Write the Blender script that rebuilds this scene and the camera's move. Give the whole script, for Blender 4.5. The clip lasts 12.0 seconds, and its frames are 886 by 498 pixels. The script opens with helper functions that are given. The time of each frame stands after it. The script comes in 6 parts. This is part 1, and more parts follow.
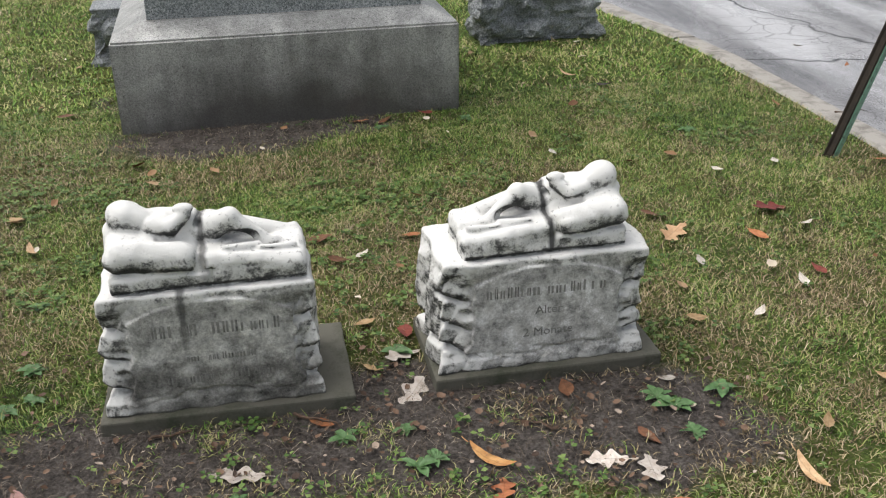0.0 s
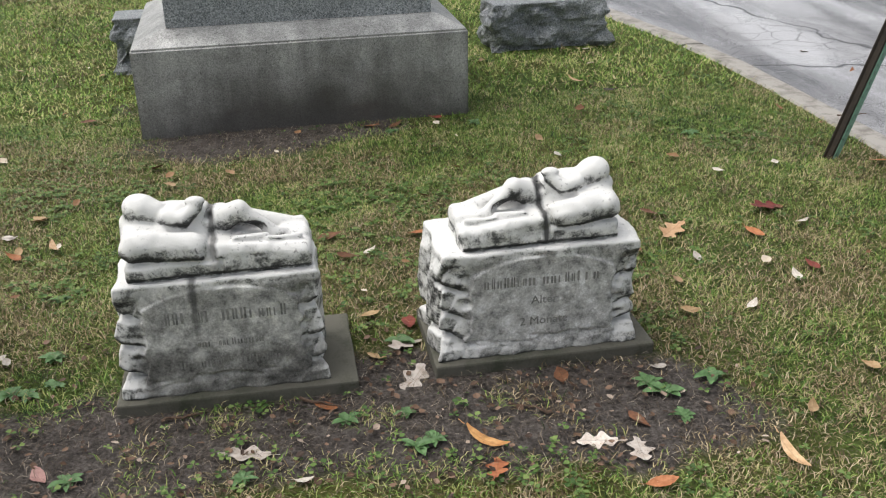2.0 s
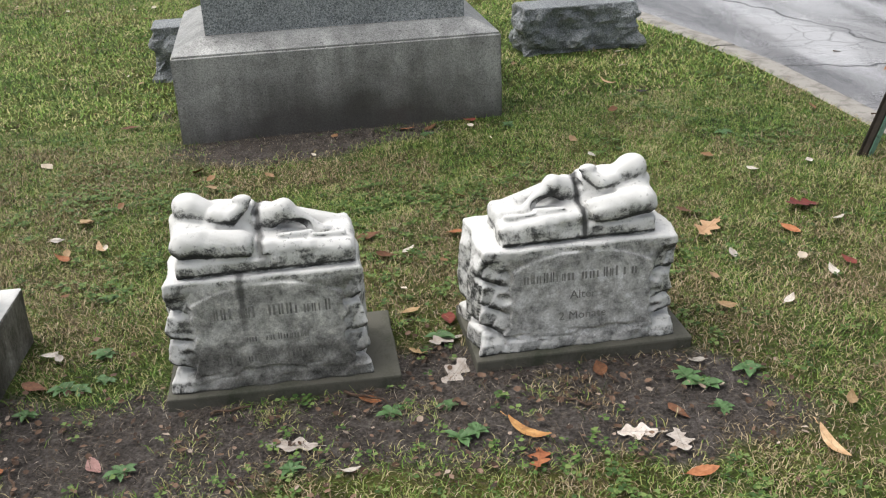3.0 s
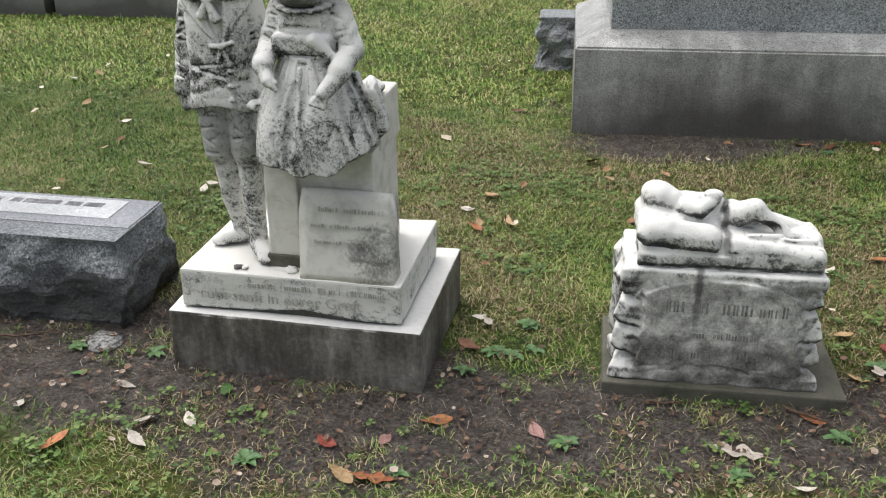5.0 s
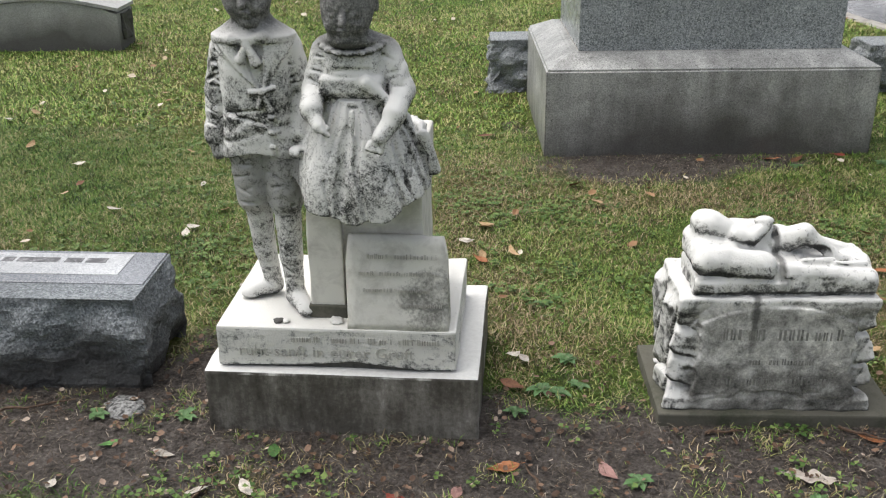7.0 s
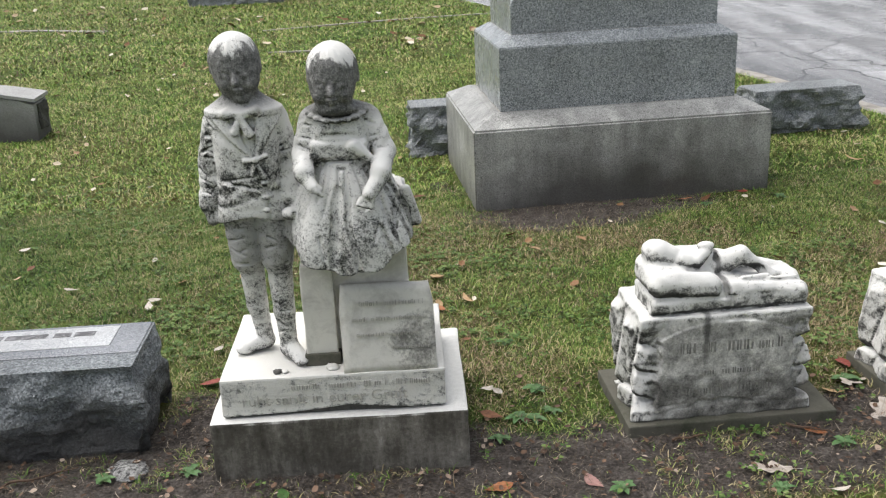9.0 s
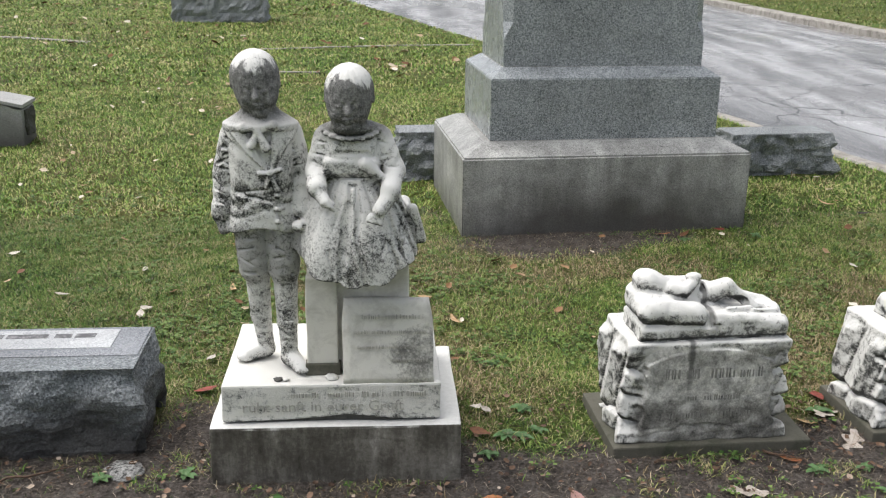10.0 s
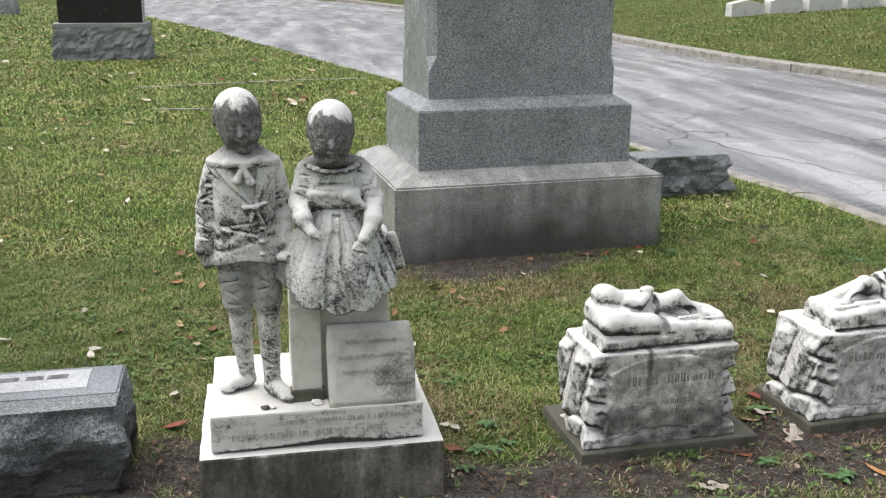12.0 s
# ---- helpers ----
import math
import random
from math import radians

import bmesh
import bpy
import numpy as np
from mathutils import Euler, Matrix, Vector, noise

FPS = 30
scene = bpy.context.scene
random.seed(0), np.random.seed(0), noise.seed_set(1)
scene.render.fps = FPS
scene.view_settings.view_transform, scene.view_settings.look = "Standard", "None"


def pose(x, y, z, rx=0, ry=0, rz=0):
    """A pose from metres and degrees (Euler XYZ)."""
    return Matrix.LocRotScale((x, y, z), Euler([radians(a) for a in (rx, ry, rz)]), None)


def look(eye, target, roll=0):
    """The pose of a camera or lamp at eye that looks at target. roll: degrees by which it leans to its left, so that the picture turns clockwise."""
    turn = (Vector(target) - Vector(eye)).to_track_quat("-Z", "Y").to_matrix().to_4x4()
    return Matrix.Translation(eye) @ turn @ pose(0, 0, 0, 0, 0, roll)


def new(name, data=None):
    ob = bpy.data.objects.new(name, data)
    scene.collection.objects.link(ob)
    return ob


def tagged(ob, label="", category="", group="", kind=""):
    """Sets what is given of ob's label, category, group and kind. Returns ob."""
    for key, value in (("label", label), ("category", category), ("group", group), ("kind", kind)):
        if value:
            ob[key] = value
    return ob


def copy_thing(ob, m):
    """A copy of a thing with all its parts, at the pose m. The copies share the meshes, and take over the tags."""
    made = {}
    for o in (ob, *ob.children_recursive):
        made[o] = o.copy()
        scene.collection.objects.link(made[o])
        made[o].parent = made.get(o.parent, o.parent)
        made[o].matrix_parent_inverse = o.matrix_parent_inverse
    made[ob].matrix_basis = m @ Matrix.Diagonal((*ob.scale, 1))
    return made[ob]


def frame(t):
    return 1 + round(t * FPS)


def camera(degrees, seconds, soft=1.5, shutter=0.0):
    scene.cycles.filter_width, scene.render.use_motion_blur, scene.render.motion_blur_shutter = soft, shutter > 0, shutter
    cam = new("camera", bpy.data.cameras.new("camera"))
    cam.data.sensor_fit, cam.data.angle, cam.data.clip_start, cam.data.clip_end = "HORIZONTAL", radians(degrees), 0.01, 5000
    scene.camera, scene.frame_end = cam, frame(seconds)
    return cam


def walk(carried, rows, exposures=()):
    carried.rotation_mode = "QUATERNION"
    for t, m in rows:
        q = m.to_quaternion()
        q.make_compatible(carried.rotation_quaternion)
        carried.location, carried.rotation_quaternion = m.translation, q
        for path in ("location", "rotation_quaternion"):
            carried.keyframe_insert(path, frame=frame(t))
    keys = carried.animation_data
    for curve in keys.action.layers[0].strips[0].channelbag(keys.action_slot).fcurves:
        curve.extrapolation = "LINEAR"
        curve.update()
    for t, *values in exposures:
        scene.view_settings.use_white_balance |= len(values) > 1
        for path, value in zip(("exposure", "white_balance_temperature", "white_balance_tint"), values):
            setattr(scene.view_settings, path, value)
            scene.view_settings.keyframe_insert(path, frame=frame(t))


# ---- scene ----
cam = camera(48.6, 12.0, 1.15)
PATH = [
    (0, (1.329, -1.871, 1.407), (1.575, -0.095, 0.521), -0.6),
    (0.5, (1.308, -1.88, 1.402), (1.554, -0.105, 0.514), -0.1),
    (1, (1.28, -1.915, 1.41), (1.557, -0.135, 0.541), 0.3),
    (1.5, (1.309, -1.945, 1.411), (1.595, -0.162, 0.553), -0.2),
    (2, (1.369, -2.0, 1.41), (1.572, -0.208, 0.547), -1.2),
    (2.5, (1.393, -2.038, 1.405), (1.547, -0.237, 0.548), -2.4),
    (2.7, (1.381, -2.041, 1.405), (1.535, -0.238, 0.552), -2.3),
    (4.3, (0.971, -2.138, 1.39), (0.894, -0.321, 0.559), -1.4),
    (4.5, (0.93, -2.129, 1.383), (0.771, -0.321, 0.544), -0.4),
    (5, (0.839, -2.079, 1.378), (0.462, -0.298, 0.55), -0.4),
    (5.5, (0.75, -2.007, 1.378), (0.331, -0.247, 0.524), -0.6),
    (6, (0.679, -1.996, 1.399), (0.284, -0.223, 0.563), -0.8),
    (6.5, (0.533, -2.023, 1.412), (0.266, -0.217, 0.593), -1.9),
    (7, (0.439, -2.042, 1.411), (0.277, -0.217, 0.61), -0.7),
    (7.2, (0.434, -2.052, 1.42), (0.267, -0.22, 0.634), -0.8),
    (8.8, (0.295, -2.282, 1.433), (0.302, -0.395, 0.769), -1.0),
    (9, (0.23, -2.285, 1.444), (0.282, -0.403, 0.769), -2.7),
    (9.5, (0.159, -2.318, 1.455), (0.261, -0.424, 0.819), -0.2),
    (10, (0.125, -2.382, 1.455), (0.251, -0.485, 0.833), 0.7),
    (10.5, (0.082, -2.515, 1.454), (0.216, -0.615, 0.846), -0.0),
    (11, (0.029, -2.534, 1.461), (0.233, -0.627, 0.892), 0.9),
    (11.5, (-0.08, -2.493, 1.472), (0.206, -0.589, 0.929), 0.2),
    (12, (-0.151, -2.484, 1.476), (0.216, -0.599, 0.917), 0.4),
]
walk(cam, [(t, look(eye, target, roll)) for t, eye, target, roll in PATH], exposures=[(0, 0.72), (2.7, 0.74), (4.5, 0.88), (7.2, 0.86), (12, 0.86)])

# ---- light ----
SUN_EL, SUN_AZ = radians(66), radians(-72)
world = bpy.data.worlds.new("overcast_sky")
scene.world = world
world.use_nodes = True
_n = world.node_tree.nodes
_sky = _n.new("ShaderNodeTexSky")
_sky.sky_type, _sky.sun_disc = "NISHITA", False
_sky.sun_elevation, _sky.sun_rotation = SUN_EL, SUN_AZ
_sky.air_density, _sky.dust_density = 1.0, 4.0
_hs = _n.new("ShaderNodeHueSaturation")
_hs.inputs["Saturation"].default_value = 0.35
world.node_tree.links.new(_sky.outputs[0], _hs.inputs["Color"])
world.node_tree.links.new(_hs.outputs[0], _n["Background"].inputs["Color"])
_n["Background"].inputs["Strength"].default_value = 0.10
sun = new("sun", bpy.data.lights.new("sun", "SUN"))
sun.data.energy, sun.data.angle, sun.data.color = 1.5, radians(70), (1.0, 0.97, 0.93)
sun.matrix_world = look((math.sin(SUN_AZ) * 20, math.cos(SUN_AZ) * 20, math.tan(SUN_EL) * 20), (0, 0, 0))


# ---- materials ----
def mat(name, rough=0.8, spec=0.3):
    m = bpy.data.materials.new(name)
    m.use_nodes = True
    b = m.node_tree.nodes["Principled BSDF"]
    b.inputs["Roughness"].default_value = rough
    b.inputs["Specular IOR Level"].default_value = spec
    return m, m.node_tree, b


def N(nt, kind, **ins):
    n = nt.nodes.new(kind)
    for k, v in ins.items():
        put(nt, n, k.replace("_", " "), v)
    return n


def put(nt, n, k, v):
    s = n.inputs[int(k[1:])] if k[0] == "i" and k[1:].isdigit() else n.inputs[k]
    if isinstance(v, bpy.types.NodeSocket):
        nt.links.new(v, s)
    elif isinstance(v, tuple) and len(v) == 3 and s.type == "RGBA":
        s.default_value = (*v, 1)
    else:
        s.default_value = v


def coords(nt, world_space=False):
    if world_space:
        return nt.nodes.new("ShaderNodeNewGeometry").outputs["Position"]
    return nt.nodes.new("ShaderNodeTexCoord").outputs["Object"]


def nz(nt, co, scale, detail=4.0, rough=0.55, dist=0.0):
    return N(nt, "ShaderNodeTexNoise", Vector=co, Scale=scale, Detail=detail, Roughness=rough, Distortion=dist).outputs[0]


def ramp(nt, fac, *stops):
    n = N(nt, "ShaderNodeValToRGB", Fac=fac)
    e = n.color_ramp.elements
    while len(e) < len(stops):
        e.new(0.5)
    for el, (p, c) in zip(e, stops):
        el.position = p
        el.color = (*c, 1) if isinstance(c, tuple) else (c, c, c, 1)
    return n.outputs[0]


def mix(nt, fac, a, b, blend="MIX"):
    n = nt.nodes.new("ShaderNodeMix")
    n.data_type, n.blend_type = "RGBA", blend
    for s, v in ((n.inputs[0], fac), (n.inputs[6], a), (n.inputs[7], b)):
        if isinstance(v, bpy.types.NodeSocket):
            nt.links.new(v, s)
        else:
            s.default_value = (*v, 1) if isinstance(v, tuple) else v
    return n.outputs[2]


def math_(nt, op, a, b=0.0, clamp=False):
    n = nt.nodes.new("ShaderNodeMath")
    n.operation, n.use_clamp = op, clamp
    for s, v in zip(n.inputs, (a, b)):
        if isinstance(v, bpy.types.NodeSocket):
            nt.links.new(v, s)
        else:
            s.default_value = v
    return n.outputs[0]


def bump(nt, b, height, strength=0.3, dist=0.01):
    n = N(nt, "ShaderNodeBump", Height=height, Strength=strength, Distance=dist)
    nt.links.new(n.outputs[0], b.inputs["Normal"])


def granite(name, dark, mid, light, rough, grain=260.0, relief=0.15, stain=None, chip=0.35):
    m, nt, b = mat(name, rough, 0.5)
    co = coords(nt)
    v = N(nt, "ShaderNodeTexVoronoi", Vector=co, Scale=grain)
    g = math_(nt, "ADD", math_(nt, "MULTIPLY", v.outputs["Color"], 0.55), math_(nt, "MULTIPLY", nz(nt, co, grain * 0.55, 2.0), 0.45))
    c = ramp(nt, g, (0.22, dark), (0.5, mid), (0.78, light))
    big = ramp(nt, nz(nt, co, 3.0, 6.0, 0.6), (0.3, 0.72), (0.75, 1.12))
    c = mix(nt, 1.0, c, big, "MULTIPLY")
    if stain:
        c = stain(nt, co, c)
    nt.links.new(c, b.inputs["Base Color"])
    nt.links.new(ramp(nt, nz(nt, co, 9.0, 4.0), (0.3, max(0.0, rough - 0.12)), (0.7, min(1.0, rough + 0.1))), b.inputs["Roughness"])
    bump(nt, b, math_(nt, "ADD", nz(nt, co, grain * 0.4, 3.0), math_(nt, "MULTIPLY", nz(nt, co, 40.0, 7.0, 0.7), relief * 3)), chip, 0.003 if chip < 0.5 else 0.010)
    return m


def marble(name, dirt=0.5, crack=None, up_light=0.46, base=(0.72, 0.715, 0.69)):
    """Old rain-washed white marble with black lichen crust; shading is put into its colour too, upward faces lighter
    and undersides darker.
    """
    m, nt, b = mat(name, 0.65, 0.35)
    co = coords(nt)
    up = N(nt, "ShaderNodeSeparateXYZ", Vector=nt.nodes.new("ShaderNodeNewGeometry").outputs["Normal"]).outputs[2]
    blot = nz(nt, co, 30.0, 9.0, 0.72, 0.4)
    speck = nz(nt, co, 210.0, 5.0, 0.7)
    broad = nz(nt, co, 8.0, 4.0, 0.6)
    # the normal paints light on upward faces and shade below, besides the lichen noise
    t = math_(nt, "ADD", math_(nt, "MULTIPLY", up, up_light), math_(nt, "MULTIPLY", blot, 1.45))
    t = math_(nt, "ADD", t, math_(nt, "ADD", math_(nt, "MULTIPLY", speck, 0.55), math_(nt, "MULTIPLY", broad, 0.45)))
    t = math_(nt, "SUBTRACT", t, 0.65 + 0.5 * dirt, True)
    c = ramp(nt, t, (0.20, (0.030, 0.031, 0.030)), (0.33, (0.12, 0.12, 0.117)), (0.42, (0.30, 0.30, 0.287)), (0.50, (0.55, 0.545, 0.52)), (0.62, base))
    dots = math_(nt, "MULTIPLY", ramp(nt, nz(nt, co, 95.0, 3.0, 0.6), (0.60, 0.0), (0.68, 1.0)), ramp(nt, broad, (0.42, 0.0), (0.60, max(0.15, min(1.0, 0.25 + 1.8 * dirt)))))
    c = mix(nt, dots, c, (0.045, 0.046, 0.044))
    if crack:
        c = crack(nt, co, c)
    nt.links.new(c, b.inputs["Base Color"])
    bump(nt, b, math_(nt, "ADD", blot, math_(nt, "MULTIPLY", speck, 0.7)), 0.75, 0.004)
    return m


def line_stain(x0, width, wob=0.02, z0=-1.0, k0=0.92):
    def f(nt, co, c):
        x, _, z = N(nt, "ShaderNodeSeparateXYZ", Vector=co).outputs
        w = math_(nt, "MULTIPLY", math_(nt, "SUBTRACT", nz(nt, co, 25.0, 5.0), 0.5), wob * 2)
        d = math_(nt, "ABSOLUTE", math_(nt, "ADD", math_(nt, "SUBTRACT", x, x0), w))
        k = ramp(nt, math_(nt, "DIVIDE", d, width), (0.35, 1.0), (1.0, 0.0))
        run = N(nt, "ShaderNodeMapRange", Value=z, From_Min=z0, From_Max=z0 + 0.1, To_Min=0.0, To_Max=k0).outputs[0]
        return mix(nt, math_(nt, "MULTIPLY", k, run), c, (0.03, 0.03, 0.03))
    return f


def dark_foot(lo, hi, tone):
    """A dark tone that creeps up from the foot of a stone in uneven tongues."""
    def f(nt, co, c):
        x, _, z = N(nt, "ShaderNodeSeparateXYZ", Vector=co).outputs
        w = math_(nt, "MULTIPLY", nz(nt, co, 2.6, 3.0, 0.5), 0.34)
        k = N(nt, "ShaderNodeMapRange", Value=math_(nt, "SUBTRACT", z, w), From_Min=lo, From_Max=hi, To_Min=1.0, To_Max=0.0).outputs[0]
        return mix(nt, math_(nt, "MULTIPLY", k, 0.85), c, tone)
    return f


def foot_tongue(nt, co, c):
    """The plinth's dark damp stain: a broad tongue that is highest towards the middle and leaves the corners pale."""
    x, _, z = N(nt, "ShaderNodeSeparateXYZ", Vector=co).outputs
    a = math_(nt, "ABSOLUTE", math_(nt, "SUBTRACT", x, 0.80))
    hill = N(nt, "ShaderNodeMapRange", Value=a, From_Min=0.30, From_Max=0.76, To_Min=0.20, To_Max=0.03).outputs[0]
    w = math_(nt, "MULTIPLY", math_(nt, "SUBTRACT", nz(nt, co, 4.0, 5.0, 0.6), 0.5), 0.30)
    d = math_(nt, "SUBTRACT", z, math_(nt, "ADD", hill, w))
    k = N(nt, "ShaderNodeMapRange", Value=d, From_Min=-0.12, From_Max=0.17, To_Min=1.0, To_Max=0.0).outputs[0]
    return mix(nt, math_(nt, "MULTIPLY", k, 0.85), c, (0.05, 0.046, 0.043))


def rain_runs(nt, co, c):
    """Grey water runs down the sides and blotches of grime, on a scale of a few hands."""
    mp = N(nt, "ShaderNodeMapping", Vector=co)
    mp.inputs["Scale"].default_value = (1.0, 1.0, 0.16)
    run = ramp(nt, nz(nt, mp.outputs[0], 13.0, 7.0, 0.65), (0.36, 0.76), (0.62, 1.12))
    blot = ramp(nt, nz(nt, co, 7.0, 7.0, 0.7, 0.6), (0.34, 0.72), (0.60, 1.10))
    pit = ramp(nt, nz(nt, co, 55.0, 3.0, 0.6), (0.30, 0.35), (0.37, 1.0))
    return mix(nt, 1.0, mix(nt, 1.0, mix(nt, 1.0, c, run, "MULTIPLY"), blot, "MULTIPLY"), pit, "MULTIPLY")


def weathered(name, base, dark, scale=14.0, amount=0.5, rough=0.8):
    m, nt, b = mat(name, rough, 0.3)
    co = coords(nt)
    a = nz(nt, co, scale, 7.0, 0.65, 0.4)
    g = nz(nt, co, 150.0, 3.0)
    k = ramp(nt, math_(nt, "ADD", math_(nt, "MULTIPLY", a, 0.75), math_(nt, "MULTIPLY", g, 0.25)), (0.62 - 0.3 * amount, 0.0), (0.82 - 0.3 * amount, 1.0))
    nt.links.new(mix(nt, k, base, dark), b.inputs["Base Color"])
    bump(nt, b, math_(nt, "ADD", a, math_(nt, "MULTIPLY", g, 0.4)), 0.3, 0.003)
    return m


def plain(name, base, rough=0.7, var=0.25, scale=30.0):
    m, nt, b = mat(name, rough, 0.3)
    k = ramp(nt, nz(nt, coords(nt), scale, 4.0), (0.3, 0.0), (0.7, 1.0))
    nt.links.new(mix(nt, k, tuple(v * (1 - var) for v in base), tuple(min(1, v * (1 + var)) for v in base)), b.inputs["Base Color"])
    return m


def island_mat(name, *stops, rough=0.6, patch=None):
    """Blades and litter: each one takes its own tone; patch tints wide areas of the lawn."""
    m, nt, b = mat(name, rough, 0.25)
    r = nt.nodes.new("ShaderNodeNewGeometry").outputs["Random Per Island"]
    if patch:
        co = coords(nt, True)
        p = math_(nt, "MULTIPLY", math_(nt, "SUBTRACT", nz(nt, co, 1.3, 5.0, 0.6), 0.5), patch)
        p = math_(nt, "ADD", p, math_(nt, "MULTIPLY", math_(nt, "SUBTRACT", nz(nt, co, 8.0, 4.0, 0.6), 0.5), patch * 0.8))
        r = math_(nt, "ADD", r, p, True)
    nt.links.new(ramp(nt, r, *stops), b.inputs["Base Color"])
    return m


def ground_mat():
    m, nt, b = mat("soil_and_turf", 0.9, 0.2)
    co = coords(nt, True)
    bare = N(nt, "ShaderNodeAttribute")
    bare.attribute_name = "bare"
    fine = nz(nt, co, 90.0, 6.0, 0.7)
    mid = nz(nt, co, 7.0, 6.0, 0.6)
    soil = ramp(nt, math_(nt, "ADD", math_(nt, "MULTIPLY", fine, 0.6), math_(nt, "MULTIPLY", nz(nt, co, 16.0, 6.0, 0.65), 0.4)), (0.34, (0.017, 0.015, 0.013)), (0.50, (0.098, 0.085, 0.076)), (0.68, (0.22, 0.197, 0.178)))
    turf = ramp(nt, math_(nt, "ADD", math_(nt, "MULTIPLY", fine, 0.6), math_(nt, "MULTIPLY", mid, 0.4)),
                (0.3, (0.016, 0.018, 0.007)), (0.5, (0.090, 0.105, 0.033)), (0.75, (0.20, 0.20, 0.078)))
    tint = ramp(nt, nz(nt, co, 0.9, 4.0, 0.6), (0.35, (0.8, 1.1, 0.7)), (0.65, (1.15, 1.0, 0.8)))
    turf = mix(nt, 1.0, turf, tint, "MULTIPLY")
    k = ramp(nt, math_(nt, "ADD", bare.outputs["Fac"], math_(nt, "MULTIPLY", math_(nt, "SUBTRACT", fine, 0.5), 0.5)), (0.35, 0.0), (0.6, 1.0))
    nt.links.new(mix(nt, k, turf, soil), b.inputs["Base Color"])
    clod = nz(nt, co, 38.0, 5.0, 0.6)
    bump(nt, b, math_(nt, "ADD", math_(nt, "ADD", fine, mid), math_(nt, "MULTIPLY", clod, 1.5)), 1.0, 0.02)
    return m


def asphalt_mat():
    m, nt, b = mat("wet_asphalt", 0.4, 0.5)
    co = coords(nt, True)
    fine = nz(nt, co, 160.0, 4.0, 0.7)
    wide = nz(nt, co, 0.7, 5.0, 0.6, 0.8)
    str_ = N(nt, "ShaderNodeMapping", Vector=co)
    str_.inputs["Rotation"].default_value = (0, 0, radians(12))
    str_.inputs["Scale"].default_value = (1.6, 0.25, 1)
    streak = nz(nt, str_.outputs[0], 1.4, 5.0, 0.6, 0.5)
    # paler than asphalt itself: part of the wet road's sky reflection is painted here
    c = ramp(nt, math_(nt, "ADD", math_(nt, "MULTIPLY", streak, 0.62), math_(nt, "MULTIPLY", fine, 0.38)), (0.38, (0.07, 0.068, 0.07)), (0.49, (0.22, 0.216, 0.22)), (0.60, (0.46, 0.46, 0.47)))
    dmap = N(nt, "ShaderNodeVectorMath", i0=co)
    dmap.operation = "ADD"
    wv = N(nt, "ShaderNodeTexNoise", Vector=co, Scale=2.0, Detail=4.0).outputs["Color"]
    sc = N(nt, "ShaderNodeVectorMath", i0=wv)
    sc.operation = "SCALE"
    sc.inputs["Scale"].default_value = 0.35
    nt.links.new(sc.outputs[0], dmap.inputs[1])
    vo = N(nt, "ShaderNodeTexVoronoi", Vector=dmap.outputs[0], Scale=0.55)
    vo.feature = "DISTANCE_TO_EDGE"
    vo2 = N(nt, "ShaderNodeTexVoronoi", Vector=dmap.outputs[0], Scale=5.0)
    vo2.feature = "DISTANCE_TO_EDGE"
    craz = math_(nt, "MULTIPLY", ramp(nt, vo2.outputs["Distance"], (0.0, 0.8), (0.035, 0.0)), ramp(nt, wide, (0.48, 0.0), (0.6, 0.8)))
    crack = math_(nt, "MAXIMUM", ramp(nt, vo.outputs["Distance"], (0.0, 1.0), (0.007, 0.0)), craz)
    c = mix(nt, crack, c, (0.015, 0.014, 0.013))
    nt.links.new(c, b.inputs["Base Color"])
    nt.links.new(ramp(nt, math_(nt, "ADD", math_(nt, "MULTIPLY", wide, 0.7), math_(nt, "MULTIPLY", fine, 0.3)), (0.4, 0.12), (0.6, 0.38)), b.inputs["Roughness"])
    bump(nt, b, math_(nt, "SUBTRACT", fine, math_(nt, "MULTIPLY", crack, 2.0)), 0.2, 0.006)
    return m


GROUND = ground_mat()
ASPHALT = asphalt_mat()
KERB = weathered("kerb_concrete", (0.34, 0.32, 0.29), (0.11, 0.10, 0.085), 9.0, 0.52)
GRASS = island_mat("grass_blade", (0.0, (0.016, 0.036, 0.006)), (0.28, (0.105, 0.210, 0.032)), (0.58, (0.205, 0.300, 0.064)), (0.82, (0.33, 0.335, 0.12)), (1.0, (0.44, 0.38, 0.21)), patch=1.7)
# a darker, deeper green copy of the GRASS tones for the left lawn
GRASS_DEEP = island_mat("deep_green_blade", (0.0, (0.014, 0.036, 0.005)), (0.28, (0.066, 0.150, 0.020)), (0.58, (0.130, 0.215, 0.040)), (0.82, (0.22, 0.240, 0.080)), (1.0, (0.33, 0.29, 0.15)), patch=1.7)
# a brighter copy of the GRASS tones for the lawn from 2.6 m back
GRASS_FAR = island_mat("brighter_grass_blade", (0.0, (0.030, 0.070, 0.010)), (0.28, (0.135, 0.265, 0.036)), (0.58, (0.25, 0.36, 0.075)), (0.82, (0.37, 0.38, 0.13)), (1.0, (0.48, 0.42, 0.22)), patch=1.6)
DRY = island_mat("dry_blade", (0.0, (0.05, 0.036, 0.018)), (0.4, (0.18, 0.135, 0.068)), (0.75, (0.33, 0.26, 0.145)), (1.0, (0.50, 0.42, 0.28)))
CRUMB = island_mat("leaf_crumb", (0.0, (0.04, 0.025, 0.018)), (0.5, (0.11, 0.065, 0.04)), (0.85, (0.22, 0.14, 0.095)), (1.0, (0.45, 0.38, 0.31)))
